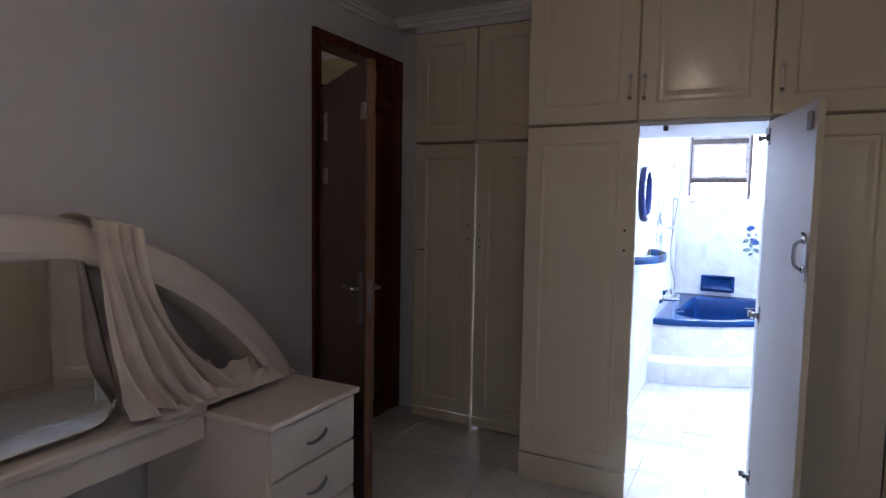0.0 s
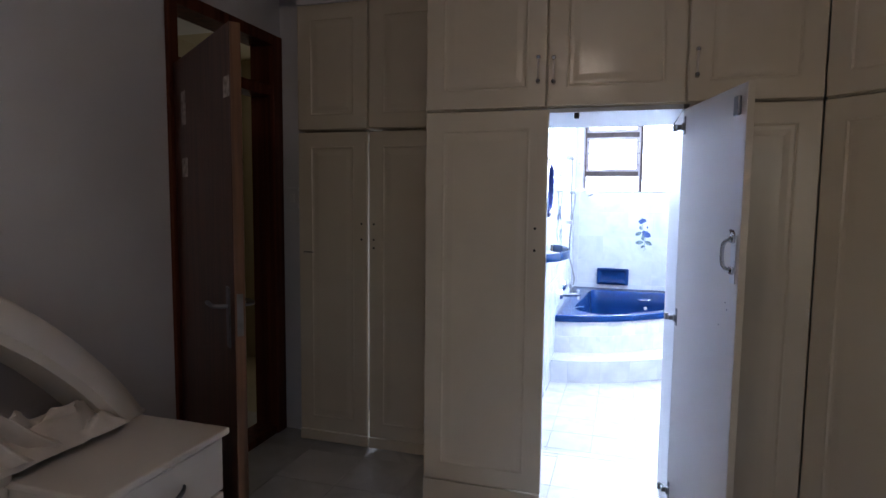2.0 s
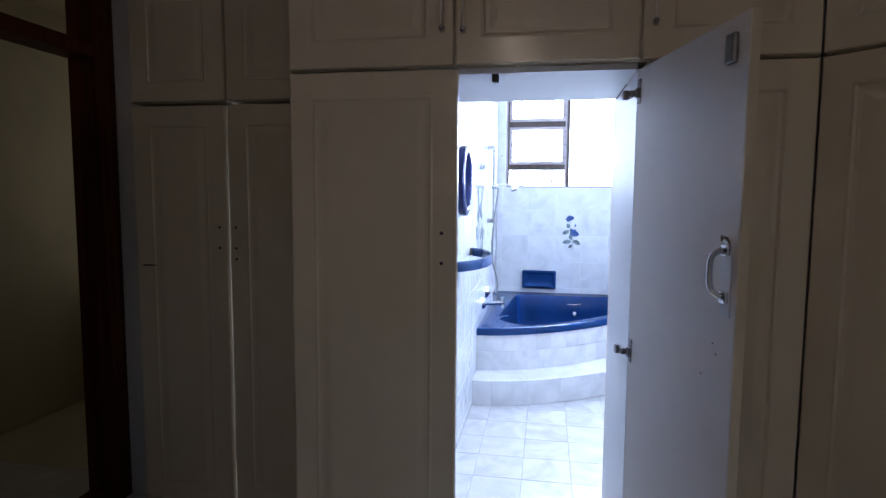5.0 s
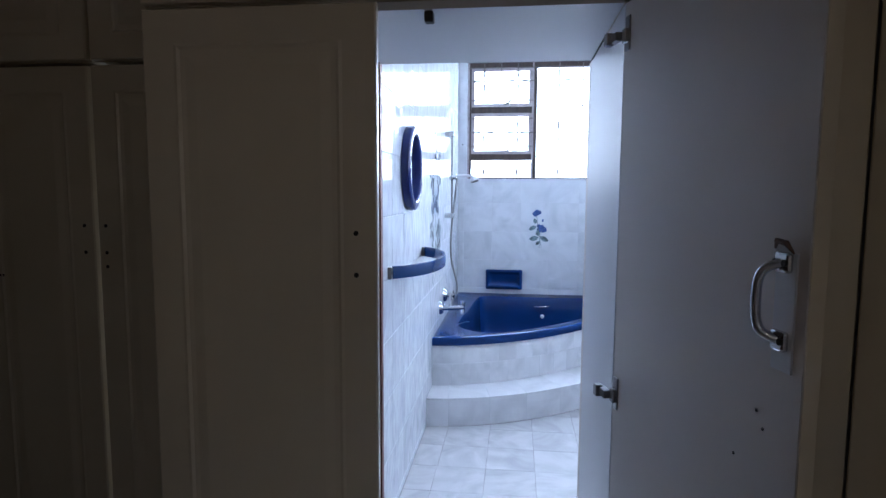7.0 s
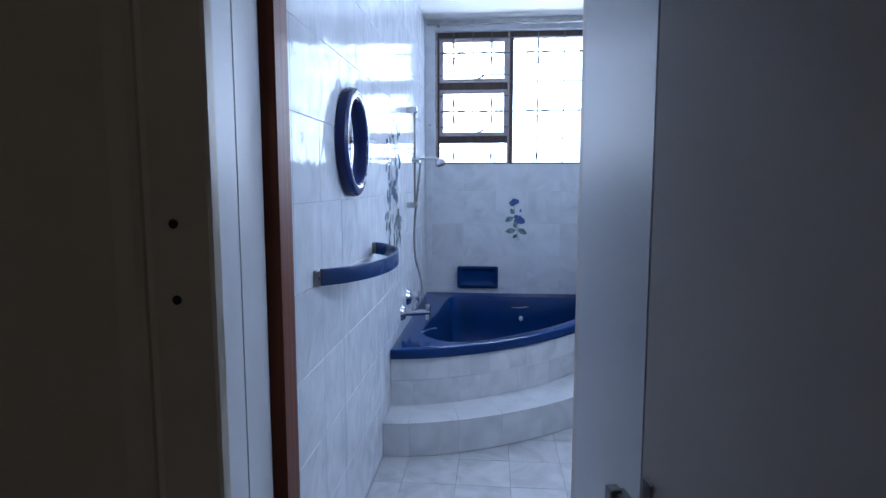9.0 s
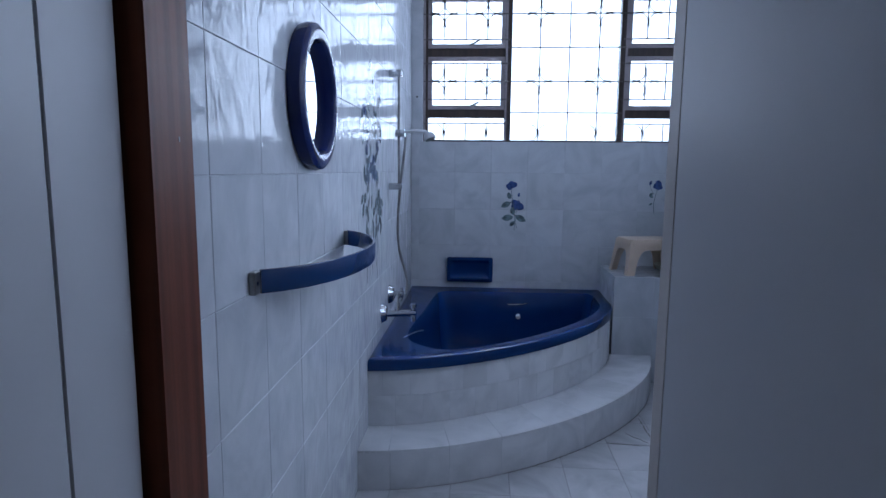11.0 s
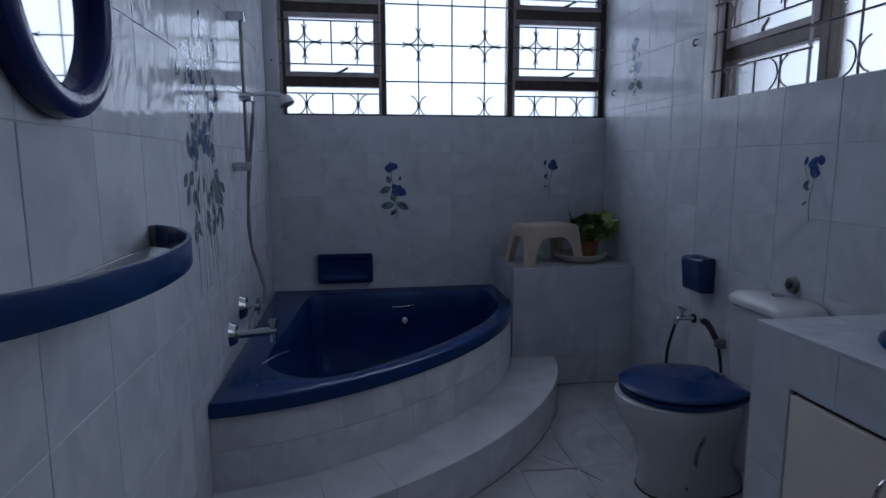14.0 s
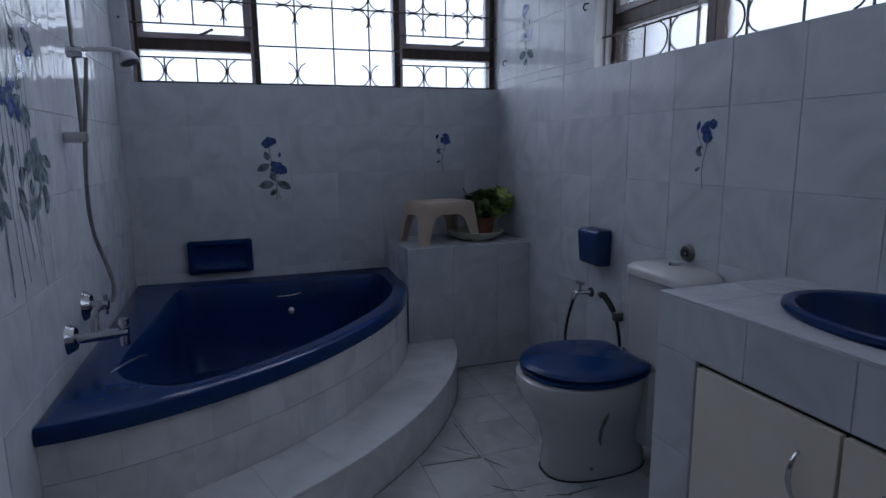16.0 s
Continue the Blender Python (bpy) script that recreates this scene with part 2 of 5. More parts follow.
def tube(points, r, sides=8, bm=None, taper=None):
    """A round bar along a line of points."""
    pts = [Vector(p) for p in points]
    rings = []
    side = None
    for i, p in enumerate(pts):
        d = (pts[min(i + 1, len(pts) - 1)] - pts[max(i - 1, 0)]).normalized()
        if side is None:
            side = d.cross(Vector((0, 0, 1)) if abs(d.z) < 0.9 else Vector((1, 0, 0))).normalized()
        side = (side - d * side.dot(d)).normalized()
        up = d.cross(side)
        rad = r * (taper(i / max(1, len(pts) - 1)) if taper else 1)
        rings.append([p + rad * (math.cos(a) * side + math.sin(a) * up) for a in (2 * math.pi * k / sides for k in range(sides))])
    made = loft(rings)
    if bm is None:
        return made
    me = bpy.data.meshes.new("tmp")
    made.to_mesh(me)
    made.free()
    bm.from_mesh(me)
    bpy.data.meshes.remove(me)
    return bm


def cubic(p0, p1, p2, p3, n):
    out = []
    for i in range(n + 1):
        t = i / n
        a, b, c, d = (1 - t) ** 3, 3 * t * (1 - t) ** 2, 3 * t * t * (1 - t), t ** 3
        out.append(tuple(a * w + b * x + c * y + d * z for w, x, y, z in zip(p0, p1, p2, p3)))
    return out


def solid(name, spec, material, label="", parent=None, bevel=0.0):
    return setting(part(name, boxes(spec, bevel=bevel), material, parent, label))


# ---- setting: bathroom shell ----
T = 0.23
wall_left = solid("wall_bathroom_west", (LX - 0.12, LX - 0.0022, FY - 0.12, BY + T, 0, CEIL), "grout", "bathroom wall in pale blue-white glazed tiles")
wall_back = setting(part("wall_bathroom_north", boxes(
    (LX - 0.0022, RX + 0.0022, BY + 0.0022, BY + T, 0, SILL - 0.008), (LX - 0.0022, -0.478, BY + 0.0022, BY + T, SILL - 0.008, CEIL),
    (-0.478, RX + 0.0022, BY + 0.0022, BY + T, HEAD, CEIL)), "grout", None, "bathroom wall in pale tiles under a wide window"))
RW0, RW1 = 4.20, 6.105
wall_right = setting(part("wall_bathroom_east", boxes(
    (RX + 0.0022, RX + T, FY - 0.12, BY + T, 0, SILL - 0.008), (RX + 0.0022, RX + T, RW1, BY + T, SILL - 0.008, CEIL),
    (RX + 0.0022, RX + T, FY - 0.12, RW0, SILL - 0.008, CEIL), (RX + 0.0022, RX + T, RW0, RW1, HEAD, CEIL)), "grout", None,
    "bathroom wall in pale tiles with a high window"))
wall_front = setting(part("wall_bathroom_south", boxes(
    (0.25, RX + 0.008, FY - 0.12, FY, 0, CEIL), (LX - 0.008, 0.25, FY - 0.12, FY, 2.06, CEIL)), "grey_wall", None, "plain pale wall around the bathroom doorway"))
solid("ceiling_bathroom", (LX - 0.12, RX + T, FY - 0.12, BY + T, CEIL, CEIL + 0.1), "ceiling", "plain white bathroom ceiling")
floor_bath = solid("floor_bathroom", (LX - 0.12, RX + T, 3.97, BY + T, -0.1, -0.0018), "floor_grout", "bathroom floor in white square tiles")
floor_bed = solid("floor_bedroom", (-3.3, BRX + 0.1, BBY - 0.1, 3.97, -0.1, -0.0018), "floor_grout", "bedroom floor in pale square tiles")

# ---- setting: bedroom shell ----
DY0, DY1, DZ = 2.90, 3.80, 2.335
setting(part("wall_bedroom_west", boxes((BLX - 0.12, BLX, BBY - 0.1, DY0, 0, 2.6), (BLX - 0.12, BLX, DY1, 4.3, 0, 2.6), (BLX - 0.12, BLX, DY0, DY1, DZ, 2.6)), "wall", None,
             "white painted bedroom wall around the doorway"))
setting(part("wall_bedroom_south", boxes((BLX - 0.12, 0.65, BBY - 0.1, BBY, 0, 2.6), (1.95, BRX + 0.1, BBY - 0.1, BBY, 0, 2.6),
             (0.65, 1.95, BBY - 0.1, BBY, 0, 1.0), (0.65, 1.95, BBY - 0.1, BBY, 2.1, 2.6)), "wall", None, "plain white bedroom wall with a window"))
solid("wall_bedroom_east", (BRX, BRX + 0.1, BBY - 0.1, 4.3, 0, 2.6), "wall", "plain white bedroom wall")
solid("wall_bedroom_pier", (BLX, -1.80, 3.81, 4.3, 0, 2.6), "wall", "narrow white wall strip beside the built-in cupboard")
solid("wall_behind_cupboards", (-1.80, LX - 0.12, 4.2, 4.3, 0, 2.6), "wall", "plain wall closing the cupboard")
solid("ceiling_bedroom", (-3.3, BRX + 0.1, BBY - 0.1, 4.3, 2.56, 2.66), "ceiling", "plain white bedroom ceiling")
setting(part("corridor_wall", boxes((-3.3, -3.2, BBY, 5.2, 0, 2.6), (-3.2, BLX - 0.12, 5.1, 5.2, 0, 2.6), (-3.2, BLX - 0.12, 1.9, 2.0, 0, 2.6), (-3.3, BLX, 4.3, 5.2, 2.56, 2.66), (-3.3, BLX-.12, 3.97, 5.2, -0.1, -0.006),
             (BLX - 0.12, BLX - 0.06, 4.3, 5.2, 0, 2.6)), "yellow_wall", None, "ochre corridor wall beyond the open door"))


# ---- window with wooden frame, sashes, grille ----
def window(name, label, frame_of, length):
    """frame_of(u, v, d): place u along the wall, height v, depth d outwards."""
    base = thing(name, frame_of(length / 2, SILL, 0.05), label, "window")
    base["kind"] = "structure"

    def bar(nm, u0, u1, v0, v1, d0, d1, material, parent, lab="", bevel=0.003):
        a, b = frame_of(u0, v0, d0), frame_of(u1, v1, d1)
        return part(nm, boxes((min(a[0], b[0]), max(a[0], b[0]), min(a[1], b[1]), max(a[1], b[1]), v0, v1), bevel=bevel), material, parent, lab)

    fw = 0.045
    bar("head_rail", 0, length, HEAD - fw, HEAD, 0.05, 0.12, "window_wood", base)
    bar("bottom_rail", 0, length, SILL - 0.008, SILL + 0.014, 0.05, 0.12, "window_wood", base)
    m1, m2 = 0.575, 1.335
    bar("jamb", 0, fw * 0.7, SILL + 0.014, HEAD - fw, 0.05, 0.12, "window_wood", base)
    bar("jamb", length - fw * 0.7, length, SILL + 0.014, HEAD - fw, 0.05, 0.12, "window_wood", base)
    for m in (m1, m2):
        bar("mullion", m - 0.022, m + 0.022, SILL + 0.014, HEAD - fw, 0.052, 0.122, "window_wood", base)
    bays = ((fw * 0.7, m1 - 0.022, True), (m1 + 0.022, m2 - 0.022, False), (m2 + 0.022, length - fw * 0.7, True))
    for u0, u1, opening in bays:
        if not opening:
            bar("pane", u0, u1, SILL + 0.014, HEAD - fw, 0.085, 0.089, "glass", base, "", 0).visible_shadow = False
            continue
        for zt in (1.685, 2.088):
            bar("transom", u0, u1, zt - 0.027, zt + 0.027, 0.054, 0.118, "window_wood", base)
        bar("pane", u0, u1, SILL + 0.014, 1.658, 0.085, 0.089, "glass", base, "", 0).visible_shadow = False
        for v0, v1 in ((1.712, 2.061), (2.115, HEAD - fw)):
            s = 0.028
            sash = bar("sash", u0, u1, v0, v0 + s, 0.046, 0.085, "sash", base, "grey-brown metal sash")
            bar("sash_top", u0, u1, v1 - s, v1, 0.046, 0.085, "sash", sash)
            bar("sash_side", u0, u0 + s, v0 + s, v1 - s, 0.046, 0.085, "sash", sash)
            bar("sash_side", u1 - s, u1, v0 + s, v1 - s, 0.046, 0.085, "sash", sash)
            bar("pane", u0 + s, u1 - s, v0 + s, v1 - s, 0.066, 0.070, "glass", sash, "", 0).visible_shadow = False
            mid = u0 + 0.6 * (u1 - u0)
            part("stay", tube([frame_of(mid - 0.03, v0 + 0.018, 0.03), frame_of(mid - 0.005, v0 + 0.026, 0.015), frame_of(mid + 0.035, v0 + 0.045, 0.004)], 0.007, 6), "steel", sash, "dull metal window stay")
    # iron grille
    grille = thing(name.replace("window", "window_grille"), frame_of(length / 2, SILL, 0.02), "brown wrought-iron burglar grille with curled stars in front of the window", "window grille")
    r, d = 0.0046, 0.025

    def iron(pts, rr=r):
        part("bar", tube([frame_of(u, v, d) for u, v in pts], rr, 6), "iron", grille)

    def curl(u, v, du, dv, half):
        """Arc that bows towards (u, v) from the side (du, dv)."""
        pts = []
        for k in range(9):
            a = (k / 8 - 0.5) * math.radians(150)
            reach = half * 1.05 - half * math.cos(a) * 0.95
            across = half * math.sin(a)
            pts.append((u + du * reach + (across if dv else 0), v + dv * reach + (across if du else 0)))
        part("curl", tube([frame_of(*p, d - 0.006) for p in pts], 0.0036, 5), "iron", grille)

    for u in (0.010, m1 - 0.014, m2 + 0.014):
        a, b = frame_of(u - 0.007, SILL, 0.034), frame_of(u + 0.007, HEAD, 0.037)
        part("upright", boxes((min(a[0], b[0]), max(a[0], b[0]), min(a[1], b[1]), max(a[1], b[1]), SILL + 0.001, HEAD - 0.002)), "sash", grille, "flat iron upright")
    for (u0, u1, opening), us in zip(bays, ((0.144, 0.290, 0.432), (0.780, 0.975, 1.168), (1.475, 1.608, 1.738))):
        for u in us:
            for v0, v1 in (((SILL + 0.002, 1.618), (1.777, 2.012), (2.167, HEAD - 0.01)) if opening else ((SILL + 0.002, HEAD - 0.01),)):
                iron([(u, v0), (u, v1)])
        for v in ((1.618, 1.777, 1.895, 2.012, 2.167, 2.33, 2.44) if opening else (1.69, 1.895, 2.115, 2.33, 2.44)):
            iron([(max(u0 - 0.03, 0.004), v), (min(u1 + 0.03, length - 0.004), v)])
        for u in (us[0], us[2]):
            for v, s in ((1.895, 0.055), (2.33, 0.055)):
                for du, dv in ((1, 1), (1, -1), (-1, 1), (-1, -1)):
                    # quarter curls that meet in a four-pointed star
                    pts = [(u + du * (0.058 - 0.0545 * math.sin(a)), v + dv * (0.058 - 0.0545 * math.cos(a))) for a in (math.radians(-40 + 170 * k / 14) for k in range(15))]
                    part("curl", tube([frame_of(*p, d - 0.006) for p in pts], 0.0036, 5), "iron", grille)
            for du in (1, -1):
                curl(u, 1.556, du, 0, 0.057)
    return base


window("window_1", "wide window in a dark wooden frame with frosted panes, closed", lambda u, v, d: (-0.478 + u, BY + d, v), RX + 0.478 - 0.004)
window("window_2", "high side window in a dark wooden frame with rain-patterned panes", lambda u, v, d: (RX + (d + 0.034 if d > 0.04 else d + 0.012), RW1 - u, v), RW1 - RW0)


# ---- wardrobes ----
def panel_door(u0, u1, v0, v1, y, thick=0.022, margin=0.075, depth=0.006):
    """A door leaf facing -y with a moulded panel: front face at y, built as nested rectangles."""
    rings = []

    def rect(inset, yy):
        return [(u0 + inset, yy, v0 + inset), (u1 - inset, yy, v0 + inset), (u1 - inset, yy, v1 - inset), (u0 + inset, yy, v1 - inset)]
    for inset, off in ((0.0, thick), (0.0, 0.004), (0.004, 0.0), (margin, 0.0), (margin + 0.007, -0.0018), (margin + 0.014, 0.002), (margin + 0.026, 0.0024), (margin + 0.050, 0.0004)):
        rings.append(rect(inset, y + off))
    return loft(rings)


def pull(x, z, y, parent):
    """Small bow pull: two chrome end knobs and a twisted white grip."""
    h = part("handle", tube([(x, y, z - 0.052), (x, y - 0.018, z - 0.050), (x, y - 0.022, z - 0.03), (x, y - 0.024, z), (x, y - 0.022, z + 0.03), (x, y - 0.018, z + 0.05), (x, y, z + 0.052)], 0.0045, 7), "white_lacquer", parent, "twisted white pull with chrome ends")
    for s in (-1, 1):
        part("knob", tube([(x, y + 0.001, z + s * 0.05), (x, y - 0.008, z + s * 0.05), (x, y - 0.022, z + s * 0.047), (x, y - 0.026, z + s * 0.046)], 0.0075, 8, taper=lambda t: 0.8 + 0.5 * math.sin(3 * t)), "chrome", h)
    return h


def holes(x, zs, y, parent, n=0.006):
    for z in zs:
        part("screw_hole", tube([(x, y + 0.001, z), (x, y - 0.0015, z)], n, 8), "black", parent, "dark empty screw hole")


def cupboard(name, label, x0, x1, z0, z1, y, depth, handle=None, hole=None, door_gap=(0.003, 0.003), plinth=0.0, group="wardrobe units", sides="lrb"):
    t = thing(name, ((x0 + x1) / 2, y + depth / 2, z0), label, "wardrobe", group)
    a = 0.018
    walls = [w for k, w in (("l", (x0, x0 + a, y + 0.024, y + depth, z0, z1)), ("r", (x1 - a, x1, y + 0.024, y + depth, z0, z1)), ("b", (x0 + a, x1 - a, y + depth - 0.012, y + depth, z0, z1))) if k in sides]
    part("body", boxes(*walls, (x0 + a, x1 - a, y + 0.024, y + depth - 0.012, z1 - a, z1), (x0 + a, x1 - a, y + 0.024, y + depth - 0.012, z0, z0 + a)), "cream", t)
    d = part("door", panel_door(x0 + door_gap[0], x1 - door_gap[1], z0 + 0.003 + plinth, z1 - 0.004, y), "cream", t, "cream painted door with a moulded panel", smooth=False)
    if plinth:
        part("plinth", boxes((x0 + 0.002, x1 - 0.002 + max(0, -door_gap[1]), y - 0.002, y + 0.02, z0, z0 + plinth - 0.002), bevel=0.003), "cream", t)
    if handle:
        pull(handle[0], handle[1], y, d)
    if hole:
        holes(hole[0], hole[1], y, d)
    return t


UP0, UP1 = 1.797, 2.50
LAB_U = "cream painted upper wardrobe cupboard with a moulded door, closed"
LAB_L = "tall cream painted wardrobe with a moulded door, closed"
DEP = 0.51
cupboard("wardrobe_top_cupboard", LAB_U, -0.888, -0.362, UP0, UP1, WY, DEP, handle=(-0.397, 1.95))
cupboard("wardrobe_top_cupboard", "cream upper wardrobe cupboard over the bathroom passage, closed", -0.362, 0.172, UP0, UP1, WY, DEP, handle=(-0.334, 1.945))
cupboard("wardrobe_top_cupboard", LAB_U, 0.172, 0.640, UP0, UP1, WY, DEP, handle=(0.206, 1.945))
cupboard("wardrobe", "tall cream wardrobe with moulded door, its pull missing", -0.888, -0.5, 0.0, UP0 - 0.004, WY, DEP, hole=(-0.397, (1.297, 1.204)), door_gap=(0.003, -0.15), plinth=0.135)
cupboard("wardrobe", LAB_L, 0.19, 0.640, 0.0, UP0 - 0.004, WY, DEP, hole=(0.225, (1.30, 1.205)), door_gap=(0.012, 0.003), plinth=0.06)
solid("cornice_wardrobe", (-0.888, 0.640, WY + 0.01, FY - 0.12, UP1 + 0.002, 2.56), "cream", "cream filler strip above the wardrobe")
# added out of view, keeps stray light from behind the corner units
solid("wall_leak_stop", (RX + 0.008, BRX, FY - 0.12, FY, 0, 2.56), "wall", "unseen wall added behind the corner wardrobe against leaking light")


def swing(t, px, py, degrees):
    """Turns a finished unit about an upright line through its front corner."""
    turn = Matrix.Translation((px, py, 0)) @ Matrix.Rotation(radians(degrees), 4, "Z") @ Matrix.Translation((-0.643, -WY, 0))
    t.location = turn @ t.location
    t.rotation_euler.z = radians(degrees)


# the row bends by 45 degrees into the corner, then runs on along the side
BEND = 0.56 * math.sqrt(0.5)
for px, py, deg in ((0.6365, WY, -45), (0.6365 + BEND, WY - BEND, -90)):
    swing(cupboard("wardrobe_top_cupboard", "cream upper corner cupboard with a moulded door, closed", 0.643, 1.200, UP0, UP1, WY, DEP), px, py, deg)
    swing(cupboard("wardrobe", "tall cream corner wardrobe with a moulded door, closed", 0.643, 1.200, 0.0, UP0 - 0.004, WY, DEP, plinth=0.06), px, py, deg)
    swing(solid("cornice_wardrobe", (0.643, 1.200, WY + 0.01, WY + DEP, UP1 + 0.002, 2.56), "cream", "cream filler strip above the corner wardrobe"), px, py, deg)
# recessed pair
W2 = 3.655
cupboard("built_in_cupboard", "tall cream built-in cupboard with moulded door, slightly ajar", -1.797, -1.372, 0.02, 1.775, W2, 0.5, hole=(-1.408, (1.275, 1.19)), door_gap=(0.004, 0.004), group="built-in cupboards", plinth=0.06, sides="l")
cupboard("built_in_cupboard", "tall cream built-in cupboard with moulded door and screw holes", -1.366, -0.90, 0.02, 1.775, W2, 0.5, hole=(-1.335, (1.275, 1.19, 1.145)), door_gap=(0.004, 0.004), group="built-in cupboards", plinth=0.06, sides="r")
cupboard("built_in_top_cupboard", "cream built-in top cupboard with a moulded door, closed", -1.797, -1.372, 1.785, 2.46, W2, 0.5, group="built-in cupboards")
cupboard("built_in_top_cupboard", "cream built-in top cupboard with a moulded door, closed", -1.366, -0.90, 1.785, 2.46, W2, 0.5, group="built-in cupboards")
solid("cornice_filler", (-1.80, -0.89, W2 + 0.006, 4.2, 2.462, 2.56), "wall", "white plaster filler above the built-in cupboard")

slot = thing("key_slot", (-1.735, W2, 1.11), "short dark key slot in the cupboard door", "lock")
part("slot", boxes((-1.765, -1.705, W2 - 0.001, W2 + 0.002, 1.106, 1.113)), "black", slot)


def cornice(name, pts, label):
    """Stepped plaster moulding swept along the top of walls."""
    bm = bmesh.new()
    for (a, b, n) in pts:
        for off, z0, z1 in ((0.018, 2.505, 2.53), (0.034, 2.53, 2.548), (0.05, 2.548, 2.56)):
            x0, x1 = sorted((a[0], b[0] + n[0] * off)) if n[0] else sorted((a[0], b[0]))
            y0, y1 = sorted((a[1], b[1] + n[1] * off)) if n[1] else sorted((a[1], b[1]))
            box(bm, x0, x1, y0, y1, z0, z1)
    return setting(part(name, bm, "ceiling", None, label))


cornice("trim_cornice", [((BLX, BBY), (BLX, 3.66), (1, 0)), ((BLX + 0.075, W2 + 0.005), (-0.89, W2 + 0.005), (0, -1))], "white stepped plaster cornice under the ceiling")

# ---- passage through the wardrobe ----
PZ = 1.79
solid("passage_ceiling_board", (-0.5, 0.166, WY + 0.03, 3.765, PZ - 0.012, UP0 - 0.001), "panel", "white laminate board over the passage")
solid("passage_side_board", (-0.515, -0.495, WY + 0.03, 3.597, 0, PZ - 0.012), "panel", "white laminate passage side")
solid("passage_side_board_rear", (-0.515, -0.495, 3.603, 3.722, 0, PZ - 0.012), "panel", "white laminate passage side")
solid("passage_side_joint", (-0.512, -0.499, 3.597, 3.603, 0, PZ - 0.012), "black", "dark open joint between two boards")
solid("passage_side_board_right", (0.168, 0.186, WY + 0.029, 3.786, 0, PZ - 0.012), "panel", "white laminate passage side")
solid("passage_side_joint_right", (0.1705, 0.186, 3.786, 3.790, 0, PZ - 0.012), "black", "dark open joint between two boards")
solid("passage_side_board_right_rear", (0.168, 0.186, 3.790, 3.829, 0, PZ - 0.012), "leaf_back", "grey laminate strip at the door frame")
solid("passage_ceiling_joint", (0.164, 0.1675, 3.46, 3.76, PZ - 0.0155, PZ - 0.0125), "black", "dark open joint under the ceiling board")
dframe = thing("door_frame_bathroom", (-0.14, 3.8, 0), "dark varnished wooden door frame of the bathroom, without a leaf", "door frame")
dframe["kind"] = "structure"
part("jamb", loft([[(-0.545, 3.735, z), (-0.466, 3.735, z), (-0.497, 3.90, z), (-0.545, 3.90, z)] for z in (0, 2.0)]), "dark_wood", dframe)
part("jamb", boxes((0.190, 0.25, 3.80, 3.866, 0, 2.0), bevel=0.003), "dark_wood", dframe)
part("head", boxes((-0.545, 0.250, 3.725, 3.885, 2.002, 2.06), bevel=0.004), "dark_wood", dframe)
for z in (1.34, 0.6):
    part("screw", tube([(-0.489, 3.84, z), (-0.4855, 3.841, z)], 0.004, 8), "iron", dframe)

# open passage door, hinged at the right post
leaf = thing("passage_door", (0.176, WY - 0.004, 0.02), "white-backed cream wardrobe door, standing open, with a chrome pull handle", "door")


def at_leaf(bm, x, y, turn):
    bm.transform(Matrix.Translation((x, y, 0)) @ Matrix.Rotation(turn, 4, "Z"))
    return bm


LT = math.atan2(-0.50, 0.115)          # direction of the open leaf from its hinge
HX, HY = 0.1685, WY + 0.025
# local x runs from hinge to free edge, local y out of the moulded face
LW = 0.566
E_ = 0.022
fl = panel_door(0, LW, 0.07, PZ - 0.016, 0.0, E_ - 0.004)
bmesh.ops.transform(fl, matrix=Matrix.Scale(-1, 4, (0, 1, 0)), verts=fl.verts)
bmesh.ops.translate(fl, vec=(0, E_, 0), verts=fl.verts)
part("front_face", at_leaf(fl, HX, HY, LT), "cream", leaf, "cream moulded front")
part("back_board", at_leaf(boxes((0, LW, 0, 0.004, 0.07, PZ - 0.016), bevel=0.001), HX, HY, LT), "leaf_back", leaf, "plain white laminate back")
part("edge_strip", at_leaf(boxes((LW, LW + 0.002, 0.001, E_ - 0.001, 0.071, PZ - 0.017)), HX, HY, LT), "cream", leaf)


def hinge(z):
    h = part("hinge", at_leaf(boxes((0.008, 0.030, -0.004, 0.0, z - 0.030, z + 0.040), (0.010, 0.028, -0.012, -0.003, z - 0.014, z + 0.014), bevel=0.002), HX, HY, LT), "steel", leaf, "steel cup hinge")
    part("arm", at_leaf(boxes((-0.026, 0.014, -0.026, -0.010, z - 0.009, z + 0.009), (-0.030, -0.012, -0.034, -0.018, z - 0.013, z + 0.013), bevel=0.002), HX, HY, LT), "steel", h)


for hz in (1.706, 0.955, 0.24):
    hinge(hz)
gx = 0.528
part("handle_plate", at_leaf(boxes((gx - 0.018, gx + 0.020, -0.003, 0.0, 1.168, 1.318), bevel=0.001), HX, HY, LT), "panel", leaf, "pale plastic handle backplate")
hnd = part("pull_handle", at_leaf(tube([(gx + 0.004, -0.006, 1.306), (gx - 0.002, -0.014, 1.304)] + cubic((gx - 0.006, -0.019, 1.301), (gx - 0.014, -0.029, 1.294), (gx - 0.014, -0.030, 1.282), (gx - 0.014, -0.030, 1.26), 6) + cubic((gx - 0.014, -0.030, 1.255), (gx - 0.014, -0.030, 1.235), (gx - 0.016, -0.028, 1.218), (gx - 0.006, -0.019, 1.213), 6) + [(gx - 0.002, -0.014, 1.210), (gx + 0.004, -0.006, 1.208)], 0.0062, 10), HX, HY, LT), "chrome", leaf, "bent chrome pull handle", smooth=True)
